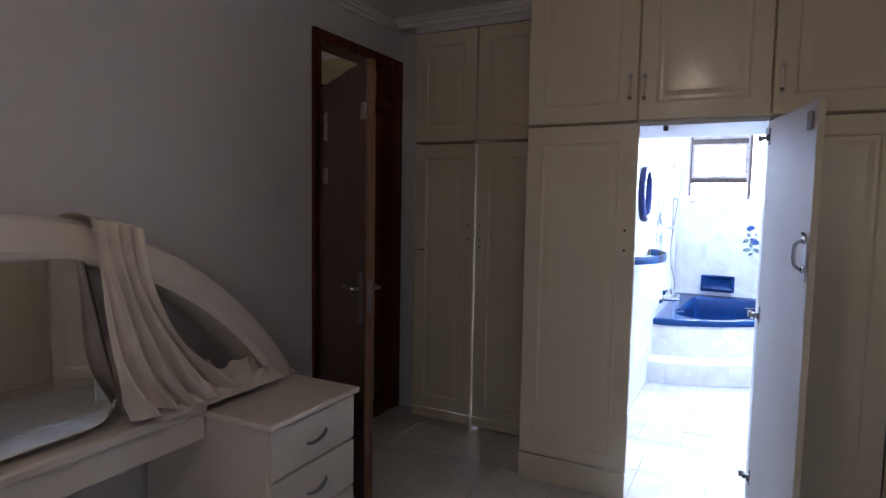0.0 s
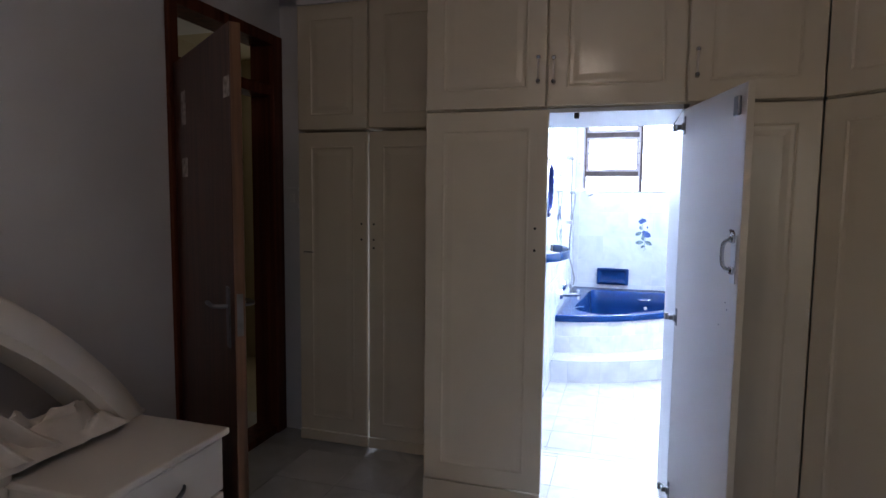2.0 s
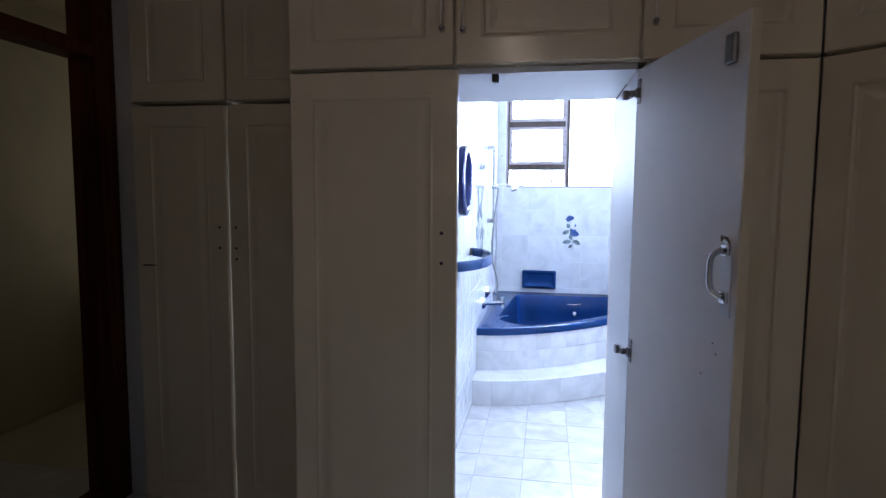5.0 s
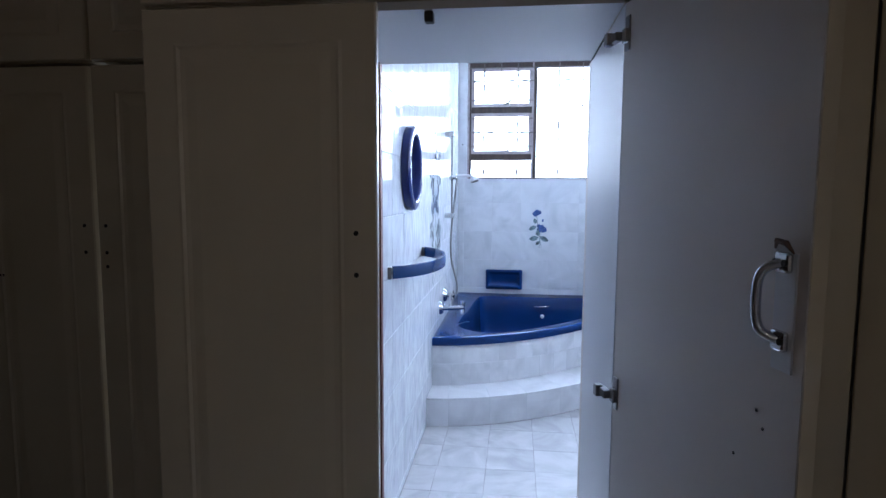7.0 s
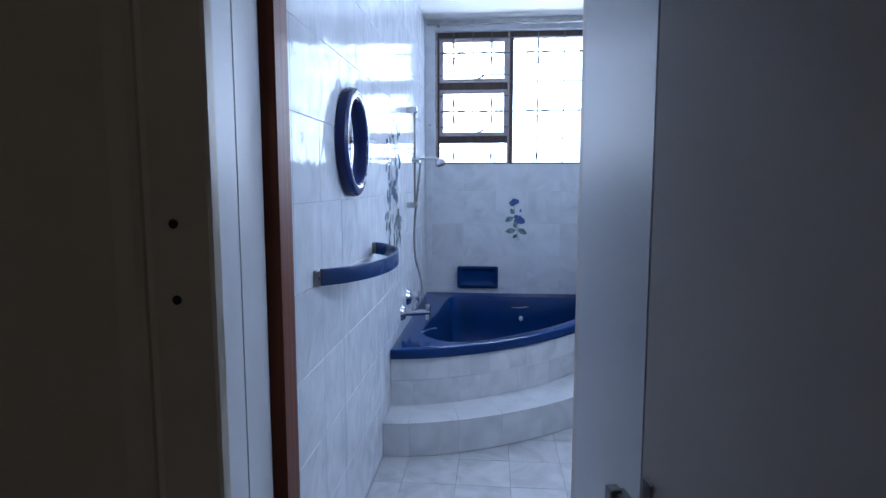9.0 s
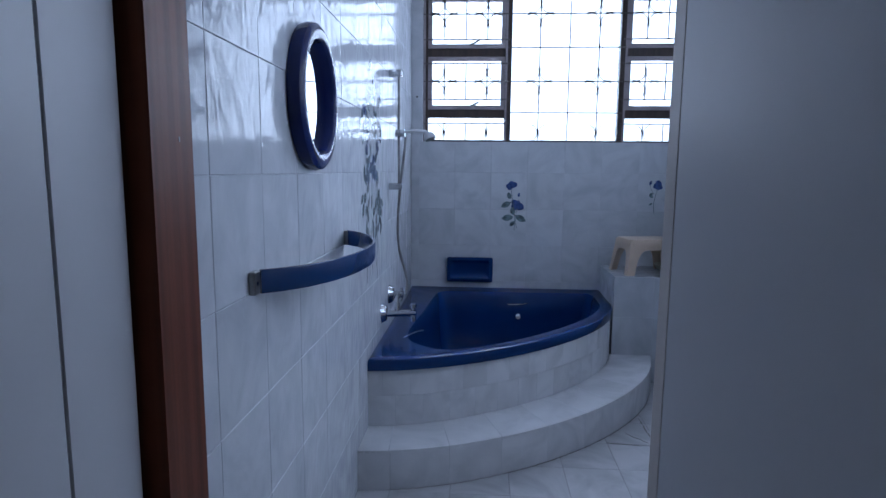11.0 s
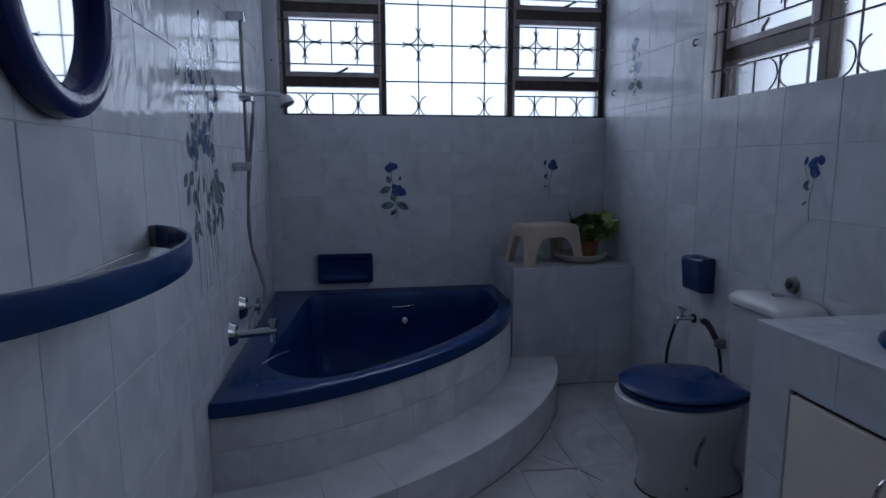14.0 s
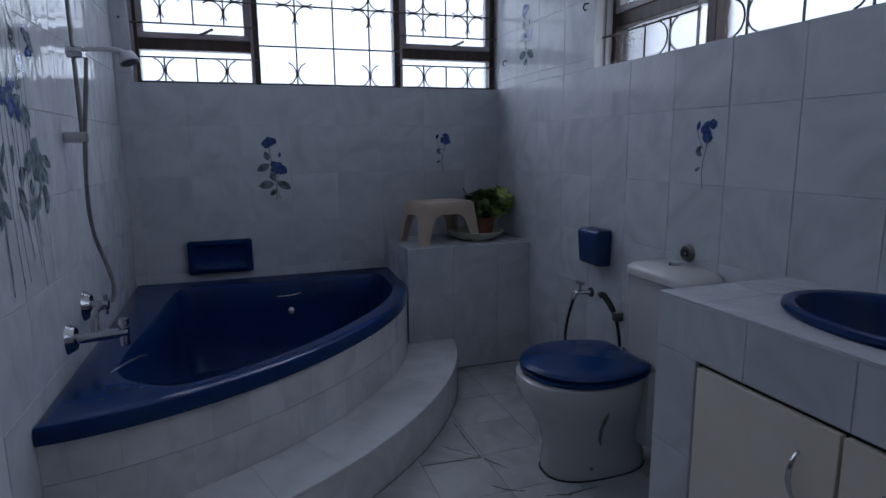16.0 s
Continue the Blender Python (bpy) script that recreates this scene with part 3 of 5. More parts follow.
for z in (1.306, 1.208):
    fp = part("foot_plate", at_leaf(boxes((gx - 0.012, gx + 0.016, -0.012, -0.0031, z - 0.013, z + 0.013), bevel=0.004), HX, HY, LT), "chrome", hnd)
    for dx in (-0.006, 0.011):
        part("screw", at_leaf(tube([(gx + dx, -0.0115, z), (gx + dx, -0.0145, z)], 0.0045, 8), HX, HY, LT), "black", hnd)
part("torn_tape", at_leaf(tube([(gx - 0.018, -0.005, 1.322), (gx - 0.010, -0.009, 1.332), (gx + 0.006, -0.008, 1.330), (gx + 0.018, -0.006, 1.318)], 0.0032, 7, taper=lambda t: 0.4 + 0.9 * math.sin(math.pi * t)), HX, HY, LT), "edge_wood", leaf, "brown torn tape over the handle")
part("catch", at_leaf(boxes((LW - 0.07, LW - 0.035, -0.012, 0, 1.68, 1.74), bevel=0.004), HX, HY, LT), "steel", leaf, "small dull metal catch")
for px_, pz_ in ((0.485, 1.10), (0.50, 1.08), (0.44, 1.02)):
    part("screw_hole", at_leaf(tube([(px_, -0.001, pz_), (px_, 0.001, pz_)], 0.0025, 6), HX, HY, LT), "black", leaf)
catch = thing("ball_catch", (-0.24, WY + 0.05, PZ - 0.03), "small dark ball catch under the passage board", "catch")
part("catch_body", boxes((-0.252, -0.232, WY + 0.035, WY + 0.06, PZ - 0.036, PZ - 0.0125), bevel=0.003), "black", catch)

# ---- bedroom door ----
bf = thing("door_frame_bedroom", (BLX, 3.35, 0), "dark wooden door frame with a transom light and a wooden threshold", "door frame")
bf["kind"] = "structure"
X0, X1 = BLX - 0.135, BLX + 0.02
part("jamb", boxes((X0, X1, DY0, DY0 + 0.06, 0, DZ), bevel=0.004), "dark_wood", bf)
part("jamb", boxes((X0, X1, DY1 - 0.09, DY1, 0, DZ), bevel=0.004), "dark_wood", bf)
part("head", boxes((X0, X1, DY0 + 0.06, DY1 - 0.09, DZ - 0.06, DZ), bevel=0.004), "dark_wood", bf)
part("transom", boxes((X0, X1 - 0.02, DY0 + 0.06, DY1 - 0.09, 1.99, 2.05), bevel=0.004), "dark_wood", bf)
part("threshold", boxes((X0, X1 - 0.01, DY0 + 0.06, DY1 - 0.09, 0.0, 0.045), bevel=0.004), "dark_wood", bf)
bl = thing("bedroom_door", (BLX, DY0 + 0.05, 0.02), "dark mahogany bedroom door, standing open, with worn stickers and a lever handle", "door")
DT = radians(-36.3)
DHX, DHY = BLX + 0.028, DY0 + 0.068


def at_door(bm):
    bm.transform(Matrix.Translation((DHX, DHY, 0)) @ Matrix.Rotation(DT, 4, "Z"))
    return bm


DW = 0.83
part("leaf", at_door(boxes((0.004, DW, -0.04, 0.0, 0.05, 2.005), bevel=0.003)), "door_wood", bl)
part("edge", at_door(boxes((DW, DW + 0.003, -0.038, -0.002, 0.052, 2.003))), "edge_wood", bl, "worn bare wooden edge")
lv = part("lever_handle", at_door(tube(cubic((DW - 0.06, -0.04, 1.03), (DW - 0.06, -0.10, 1.03), (DW - 0.06, -0.10, 1.035), (DW - 0.175, -0.085, 1.03), 12), 0.008, 8)), "steel", bl, "dull steel lever handle", smooth=True)
part("backplate", at_door(boxes((DW - 0.08, DW - 0.04, -0.046, -0.04, 0.88, 1.10), bevel=0.004)), "steel", lv)
lv2 = part("lever_handle", at_door(tube(cubic((DW - 0.06, 0.0, 1.03), (DW - 0.06, 0.06, 1.03), (DW - 0.06, 0.06, 1.035), (DW - 0.175, 0.045, 1.03), 12), 0.008, 8)), "steel", bl, "dull steel lever handle", smooth=True)
part("backplate", at_door(boxes((DW - 0.08, DW - 0.04, 0.0, 0.006, 0.88, 1.10), bevel=0.004)), "steel", lv2)
# white strip painted in as the sliver of light at the hinge gap
part("hinge_strip", at_door(boxes((-0.010, 0.001, -0.038, -0.006, 0.06, 2.0), bevel=0.001)), "ceiling", bl, "white strip standing in for light through the hinge gap")
part("lock_plate", at_door(boxes((DW + 0.003, DW + 0.005, -0.032, -0.010, 0.93, 1.08))), "steel", bl)
part("sticker", at_door(boxes((0.15, 0.22, -0.0412, -0.04, 1.72, 1.86))), "paper", bl, "faded torn paper sticker")
part("sticker", at_door(boxes((0.14, 0.23, -0.0412, -0.04, 1.50, 1.58))), "paper", bl, "faded torn paper sticker")
part("sticker", at_door(boxes((DW - 0.07, DW - 0.005, -0.0412, -0.04, 1.76, 1.83))), "paper", bl, "peeled paper remnant")
switch = thing("light_switch", (-1.925, 3.81, 1.41), "small off-white light switch on the wall strip", "light switch")
part("plate", boxes((-1.965, -1.885, 3.802, 3.812, 1.35, 1.47), bevel=0.003), "wall", switch)
part("rocker", boxes((-1.94, -1.91, 3.797, 3.803, 1.385, 1.435), bevel=0.002), "ceiling", switch)


# ---- bathtub and tiled step ----
def arc_outline(p0, p1, p2, p3, corner_y, n=24):
    pts = cubic(p0, p1, p2, p3, n)
    return [(x, y) for x, y in pts]


TUB = (((LX + 0.003), 5.485), (-0.03, 5.51), (0.68, 6.14), (0.755, 6.70))
tub_arc = cubic(*TUB, 28)
STEP = ((LX, 5.272), (0.035, 5.288), (0.875, 5.912), (0.995, 6.66))
step_arc = cubic(*STEP, 28)
SZ, RIM = 0.172, 0.482
tub = thing("corner_bathtub", (0, 6.3, SZ), "glossy blue corner bathtub set into a curved tiled surround", "bathtub")


def closed(arc, right_x):
    left = [(LX + 0.003, 5.485 + (BY - 0.003 - 5.485) * k / 12) for k in range(12, 0, -1)]
    back = [(right_x + (LX + 0.003 - right_x) * k / 12, BY - 0.003) for k in range(0, 12)]
    right = [(right_x, arc[-1][1] + (BY - 0.003 - arc[-1][1]) * k / 5) for k in range(1, 5)]
    return arc + right + back + left


outer = closed(tub_arc, 0.755)
CX, CY = -0.02, 6.45


def ray_len(poly, a):
    dx, dy = math.cos(a), math.sin(a)
    best = None
    for (x0, y0), (x1, y1) in zip(poly, poly[1:] + poly[:1]):
        ex, ey = x1 - x0, y1 - y0
        det = dx * -ey + dy * ex
        if abs(det) < 1e-9:
            continue
        wx, wy = x0 - CX, y0 - CY
        t = (wx * -ey + wy * ex) / det
        s = (dx * wy - dy * wx) / det
        if t > 0 and -1e-6 <= s <= 1 + 1e-6:
            best = t if best is None else min(best, t)
    return best or 0.3


def inner_len(a, margin_left, margin_back, margin_arc, p=13):
    dx, dy = math.cos(a), math.sin(a)
    arc_r = max(0.1, ray_len(outer, a))
    inv = (1 / max(0.1, arc_r - margin_arc)) ** p
    # the left deck widens towards the back wall
    side = -0.9964 * dx + 0.0844 * dy
    if side > 1e-3:
        inv += (1 / (margin_left / side)) ** p
    if dy > 1e-3:
        inv += (1 / ((BY - margin_back - CY) / dy)) ** p
    # the broad deck in the front corner
    nx, ny = -0.72, -0.69
    q = dx * nx + dy * ny
    if q > 1e-3:
        inv += (1 / (0.735 / q)) ** p
    return inv ** (-1 / p)


NA = 112
angs = [2 * math.pi * k / NA for k in range(NA)]
corner = [math.atan2(y - CY, x - CX) % (2 * math.pi) for x, y in ((LX + 0.003, BY - 0.003), (LX + 0.003, 5.485), (0.755, BY - 0.003), (0.755, 6.70))]
angs = sorted(set(angs + corner))
ro = [ray_len(outer, a) for a in angs]


def ring(rs, z, lift=0.0):
    return [(CX + r * math.cos(a), CY + r * math.sin(a), z + lift * max(0.0, min(1.0, (CY + r * math.sin(a) - 6.85) / 0.15))) for r, a in zip(rs, angs)]


inn = [inner_len(a, 0.372, 0.07, 0.085) for a in angs]
rings = [ring([r - 0.035 for r in ro], RIM - 0.055), ring([r - 0.002 for r in ro], RIM - 0.052), ring(ro, RIM - 0.045), ring(ro, RIM - 0.012), ring([r - 0.004 for r in ro], RIM - 0.003, 0.006), ring([r - 0.012 for r in ro], RIM, 0.01),
         ring([max(i, r - 0.055) if r - 0.055 > i else i + 0.008 for r, i in zip(ro, inn)], RIM + 0.001, 0.004)]
rings += [ring([i + 0.004 for i in inn], RIM - 0.001), ring(inn, RIM - 0.008), ring([i - 0.012 for i in inn], RIM - 0.03), ring([i * 0.965 for i in inn], RIM - 0.16), ring([i * 0.92 for i in inn], RIM - 0.34),
          ring([i * 0.84 for i in inn], RIM - 0.42), ring([i * 0.5 for i in inn], RIM - 0.44)]
part("shell", loft(rings, close_first=False), "blue", tub, "", smooth=True)
# white colour stands for the bright reflection on the chrome overflow
part("overflow", tube([(0.193, 6.985, 0.322), (0.193, 6.952, 0.320), (0.193, 6.945, 0.319)], 0.017, 14, taper=lambda t: 1 - 0.3 * t), "ceiling", tub, "small round chrome overflow cap, its bright reflection painted white", smooth=True)
# both grips are blue; thin metal bars draw only their highlight
part("grip", tube(cubic((0.115, 6.985, 0.402), (0.125, 6.935, 0.406), (0.245, 6.935, 0.412), (0.255, 6.985, 0.412), 10), 0.0045, 8), "chrome", tub, "thin metal bar standing in for the highlight on a blue grip", smooth=True)
part("grip", tube(cubic((-0.446, 5.835, RIM - 0.006), (-0.43, 5.855, RIM + 0.004), (-0.378, 5.985, RIM + 0.002), (-0.361, 6.03, RIM - 0.016), 10), 0.0032, 8), "steel", tub, "thin metal bar standing in for the highlight on a blue grip", smooth=True)
part("screw_cap", tube([(-0.42, 5.62, RIM - 0.001), (-0.42, 5.62, RIM + 0.003)], 0.007, 8), "chrome", tub)

surround = thing("bath_surround", (0, 6.2, 0), "curved bath surround in small pale tiles with one tiled step", "bath surround")


def curved_tiles(curve, z0, z1, splits, parent, name, gap=0.002):
    """Bent tiles along a curve, one piece between each pair of parameters."""
    for a, b in zip(splits, splits[1:]):
        inner_, outer_ = [], []
        n = 5
        for k in range(n + 1):
            t = a + (b - a) * k / n
            q = cubic(*curve, 200)
            i = min(199, int(t * 200))
            f = t * 200 - i
            p = Vector(q[i]).lerp(Vector(q[i + 1]), f)
            d = (Vector(q[i + 1]) - Vector(q[i])).normalized()
            if k == 0:
                p = p + d * gap / 2
            if k == n:
                p = p - d * gap / 2
            nrm = Vector((d.y, -d.x))
            outer_.append(p)
            inner_.append(p - nrm * 0.01)
        ring_a = [(p.x, p.y, z0 + gap / 2) for p in outer_]
        ring_b = [(p.x, p.y, z1 - gap / 2) for p in outer_]
        back_b = [(p.x, p.y, z1 - gap / 2) for p in inner_]
        back_a = [(p.x, p.y, z0 + gap / 2) for p in inner_]
        part(name, loft([back_a, ring_a, ring_b, back_b], False, False, False), "step_tile", parent)


def offset(arc, d):
    out = []
    for i, p in enumerate(arc):
        a, b = Vector(arc[max(i - 1, 0)]), Vector(arc[min(i + 1, len(arc) - 1)])
        t = (b - a).normalized()
        out.append((p[0] - t.y * d, p[1] + t.x * d))
    return out


M["step_tile"] = tile_mat("small_step_tile", (0.62, 0.63, 0.655), (0.52, 0.535, 0.565), 0.2, 0.25, 0.05)
# cores
tubwall = ((LX, 5.505), (-0.03, 5.535), (0.66, 6.15), (0.742, 6.66))
core = offset(step_arc, 0.004) + offset(cubic(*tubwall, 28), 0.01)[::-1]
bmc = bmesh.new()
lo = [bmc.verts.new((x, y, 0)) for x, y in core]
hi = [bmc.verts.new((x, y, SZ - 0.0025)) for x, y in core]
for i in range(len(core)):
    j = (i + 1) % len(core)
    bmc.faces.new((lo[i], lo[j], hi[j], hi[i]))
bmc.faces.new(hi)
part("step_core", bmc, "grout", surround)
wall_arc = offset(cubic(*tubwall, 28), 0.003)
bmc = loft([[(x, y, SZ - 0.02) for x, y in wall_arc], [(x, y, RIM - 0.055) for x, y in wall_arc]], False, False, False)
part("apron_core", bmc, "grout", surround)


def by_length(curve, pitch, first):
    """Parameters at which pieces of one width begin."""
    q = [Vector(p) for p in cubic(*curve, 400)]
    s, marks, nextm = 0.0, [0.0], first
    for i in range(400):
        s += (q[i + 1] - q[i]).length
        if s >= nextm:
            marks.append((i + 1) / 400)
            nextm += pitch
    if marks[-1] < 0.985:
        marks.append(0.9999)
    else:
        marks[-1] = 0.9999
    return marks


curved_tiles(STEP, 0.0, SZ - 0.004, by_length(STEP, 0.245, 0.13), surround, "riser_tile")
curved_tiles(tubwall, SZ, 0.310, by_length(tubwall, 0.125, 0.12), surround, "apron_tile")
curved_tiles(tubwall, 0.310, RIM - 0.053, by_length(tubwall, 0.125, 0.06), surround, "apron_tile")
# treads between the two curves
sm = by_length(STEP, 0.245, 0.13)
qs, qt = [Vector(p) for p in cubic(*STEP, 400)], [Vector(p) for p in cubic(*tubwall, 400)]
for a, b in zip(sm, sm[1:]):
    top_o, top_i = [], []
    for k in range(7):
        t = a + (b - a) * k / 6
        i = min(400, int(t * 400))
        g = (qs[min(400, i + 1)] - qs[max(0, i - 1)]).normalized() * (0.002 if k == 0 else -0.002 if k == 6 else 0)
        top_o.append(qs[i] + g + Vector((g.y, -g.x)) * 0)
        top_i.append(qt[i] + g)
    bmq = loft([[(p.x, p.y, SZ - 0.012) for p in top_o], [(p.x, p.y, SZ - 0.002) for p in top_o], [(p.x, p.y, SZ) for p in [o.lerp(i2, 0.015) for o, i2 in zip(top_o, top_i)]], [(p.x, p.y, SZ) for p in top_i]], False, False, False)
    part("tread_tile", bmq, "step_tile", surround)

# ---- ledge ----
ledge = setting(part("ledge_core", boxes((0.757, RX + 0.002, 6.6625, BY + 0.002, 0, 0.6605)), "grout", None, "low tiled ledge beside the bath"))


# ---- toilet ----
toilet = thing("toilet", (1.15, 5.59, 0), "white ceramic toilet with a closed blue lid and low cistern", "toilet")
TY = 5.593


def oval(cx, rx, ry, z, n=28, square=2.2, back=None):
    pts = []
    for k in range(n):
        a = 2 * math.pi * k / n
        c, s = math.cos(a), math.sin(a)
        x = cx + rx * math.copysign(abs(c) ** (2 / square), c)
        if back is not None:
            x = min(x, back)
        pts.append((x, TY + ry * math.copysign(abs(s) ** (2 / square), s), z))
    return pts


bowl = [oval(1.165, 0.200, 0.114, 0.0, square=2.6), oval(1.165, 0.200, 0.116, 0.03, square=2.6), oval(1.162, 0.194, 0.113, 0.10), oval(1.154, 0.202, 0.119, 0.17), oval(1.138, 0.220, 0.142, 0.24), oval(1.112, 0.236, 0.176, 0.305), oval(1.100, 0.234, 0.193, 0.35), oval(1.100, 0.230, 0.194, 0.374), oval(1.100, 0.22, 0.185, 0.38)]
part("bowl", loft(bowl), "ceramic", toilet, "", smooth=True)
part("outlet", boxes((1.28, 1.42, TY - 0.15, TY + 0.06, 0.10, 0.395), bevel=0.03), "ceramic", toilet, smooth=True)


def d_ring(g, z):
    """Outline of the seat: an oval cut straight at the back."""
    pts = []
    for k in range(48):
        a = 2 * math.pi * (k + 0.5) / 48
        c, q = math.cos(a), math.sin(a)
        pts.append((1.10 + (max(-1, c) * (0.217 + g) if c < 0 else min(0.205 + g, c * (0.275 + g))), TY + (0.203 + g) * q, z))
    return pts


part("seat_ring", loft([d_ring(-0.006, 0.382), d_ring(-0.001, 0.387), d_ring(-0.001, 0.397), d_ring(-0.008, 0.402)]), "blue", toilet, "glossy blue seat", smooth=True)
part("lid", loft([d_ring(-0.008, 0.404), d_ring(0.0, 0.409), d_ring(0.0, 0.414), d_ring(-0.006, 0.419), d_ring(-0.03, 0.4225), d_ring(-0.09, 0.427), d_ring(-0.19, 0.431)]), "blue", toilet, "glossy blue closed lid", smooth=True)
part("supply_pipe", tube([(1.36, 5.40, 0.40), (1.33, 5.39, 0.36), (1.31, 5.41, 0.33), (1.33, 5.42, 0.27), (1.42, 5.42, 0.25)], 0.008, 8), "chrome", toilet, "thin chrome supply pipe", smooth=True)
for s in (-0.10, 0.04):
    part("seat_hinge", tube([(1.312, TY + s - 0.02, 0.41), (1.312, TY + s + 0.02, 0.41)], 0.009, 8), "chrome", toilet)


def rbox(x0, x1, y0, y1, r, z):
    pts = []
    for cx, cy, a0 in ((x1 - r, y1 - r, 0), (x0 + r, y1 - r, 90), (x0 + r, y0 + r, 180), (x1 - r, y0 + r, 270)):
        for k in range(6):
            a = radians(a0 + 18 * k)
            pts.append((cx + r * math.cos(a), cy + r * math.sin(a), z))
    return pts


c0, c1 = 5.265, 5.635
part("cistern", loft([rbox(1.312, RX - 0.006, c0 + 0.015, c1 - 0.015, 0.05, 0.395), rbox(1.302, RX - 0.006, c0 + 0.003, c1 - 0.003, 0.05, 0.45), rbox(1.298, RX - 0.006, c0, c1, 0.05, 0.706)]), "ceramic", toilet, "", smooth=True)
part("cistern_lid", loft([rbox(1.294, RX - 0.005, c0 - 0.004, c1 + 0.004, 0.06, 0.708), rbox(1.284, RX - 0.004, c0 - 0.012, c1 + 0.012, 0.068, 0.716), rbox(1.284, RX - 0.004, c0 - 0.012, c1 + 0.012, 0.068, 0.732), rbox(1.290, RX - 0.004, c0 - 0.006, c1 + 0.006, 0.064, 0.744), rbox(1.304, RX - 0.006, c0 + 0.012, c1 - 0.012, 0.055, 0.756), rbox(1.33, RX - 0.01, c0 + 0.05, c1 - 0.05, 0.045, 0.764), rbox(1.355, RX - 0.02, c0 + 0.10, c1 - 0.10, 0.03, 0.767)]), "ceramic", toilet, "", smooth=True)
part("flush_button", tube([(1.37, 5.45, 0.766), (1.37, 5.45, 0.774)], 0.02, 14), "chrome", toilet)
part("base_seal", loft([oval(1.165, 0.206, 0.116, 0.0005, square=2.6), oval(1.165, 0.204, 0.114, 0.006, square=2.6)]), "black", toilet, "dark dirty sealant line")
part("drip_stain", tube([(1.120, 5.434, 0.28), (1.120, 5.445, 0.255), (1.114, 5.466, 0.204), (1.118, 5.478, 0.154), (1.124, 5.479, 0.135)], 0.0065, 6, taper=lambda t: 0.35 + 0.9 * math.sin(math.pi * min(1, t * 0.85 + 0.1))), "stain", toilet, "dark drip stain", smooth=True)
part("drain_collar", tube([(1.335, TY - 0.155, 0.30), (1.345, TY - 0.185, 0.285)], 0.02, 10), "steel", toilet, "dull metal pipe collar", smooth=True)
part("bolt", tube([(1.09, TY - 0.108, 0.05), (1.09, TY - 0.114, 0.05)], 0.006, 8), "steel", toilet)

# ---- wall fittings by the toilet ----
holder = thing("toilet_paper_holder", (1.39, 6.02, 0.65), "dark blue box-shaped ceramic toilet paper holder on the tiled wall", "paper holder")
part("box", loft([rbox(a, RX - 0.001, 5.917 + e, 6.064 - e, 0.010, z) for a, e, z in ((1.384, 0.006, 0.668), (1.378, 0.002, 0.672), (1.374, 0.0, 0.68), (1.362, 0.0, 0.800), (1.364, 0.001, 0.810), (1.376, 0.005, 0.819))]), "blue_plastic", holder, smooth=True)
part("top_slot", boxes((1.392, 1.412, 5.955, 6.03, 0.8185, 0.8215), bevel=0.001), "navy", holder, "dark slot")
valve = thing("angle_valve", (1.42, 6.10, 0.52), "chrome angle valve with a black hose", "valve")
part("flange", tube([(RX, 6.06, 0.522), (RX - 0.006, 6.06, 0.522)], 0.022, 14), "black", valve)
part("body", tube([(RX, 6.06, 0.522), (1.385, 6.075, 0.522), (1.375, 6.085, 0.515), (1.37, 6.09, 0.49)], 0.011, 8), "chrome", valve, smooth=True)
part("tap", boxes((1.385, 1.402, 6.05, 6.10, 0.560, 0.572), (1.388, 1.399, 6.07, 6.08, 0.525, 0.565), bevel=0.002), "chrome", valve)
part("hose", tube(cubic((1.37, 6.09, 0.49), (1.365, 6.115, 0.42), (1.36, 6.16, 0.33), (1.385, 6.16, 0.18), 14), 0.007, 7), "black", valve, "black rubber hose", smooth=True)
spray = thing("hand_bidet_spray", (1.42, 5.92, 0.45), "black hand bidet spray hanging on the wall", "bidet spray")
part("head", tube([(1.398, 5.917, 0.548), (1.404, 5.903, 0.546), (1.410, 5.870, 0.518), (1.416, 5.843, 0.482)], 0.013, 9, taper=lambda t: 1.2 - 0.35 * t), "black", spray, smooth=True)
part("spray_nose", tube([(1.400, 5.921, 0.550), (1.392, 5.931, 0.552)], 0.010, 9), "steel", spray, "dull metal nozzle")
part("clip", boxes((1.405, RX, 5.817, 5.847, 0.455, 0.492), bevel=0.004), "steel", spray)
part("hose", tube(cubic((1.416, 5.835, 0.470), (1.412, 5.800, 0.41), (1.405, 5.770, 0.33), (1.41, 5.785, 0.18), 14), 0.007, 7), "black", spray, "black rubber hose", smooth=True)
cap = thing("pipe_cap", (RX, 5.47, 0.80), "round chrome pipe cap on the tiled wall", "pipe cap")
part("rosette", tube([(RX - 0.0005, 5.47, 0.80), (RX - 0.012, 5.47, 0.80), (RX - 0.016, 5.47, 0.80)], 0.032, 18, taper=lambda t: 1 - 0.25 * t), "steel", cap, smooth=True)
part("plug", tube([(RX - 0.016, 5.47, 0.80), (RX - 0.022, 5.47, 0.80)], 0.013, 10), "black", cap)

# ---- vanity ----
VX, VY1, VZ = 1.005, 5.072, 0.80
vanity = thing("vanity_unit", (1.2, 4.5, 0), "tiled vanity unit with cream cupboard doors and a blue inset basin", "vanity")
part("tiled_body", boxes((VX + 0.002, RX, 4.93, VY1 - 0.002, 0, VZ - 0.002), (VX + 0.002, VX + 0.05, 3.885, 4.93, 0.655, VZ - 0.008), (RX - 0.02, RX, 3.885, 4.93, 0.655, VZ - 0.008), (VX + 0.06, RX, 3.885, 4.93, 0, 0.08)), "grout", vanity)
part("inside", boxes((RX - 0.02, RX, 3.885, 4.93, 0.08, 0.65)), "carcase", vanity)


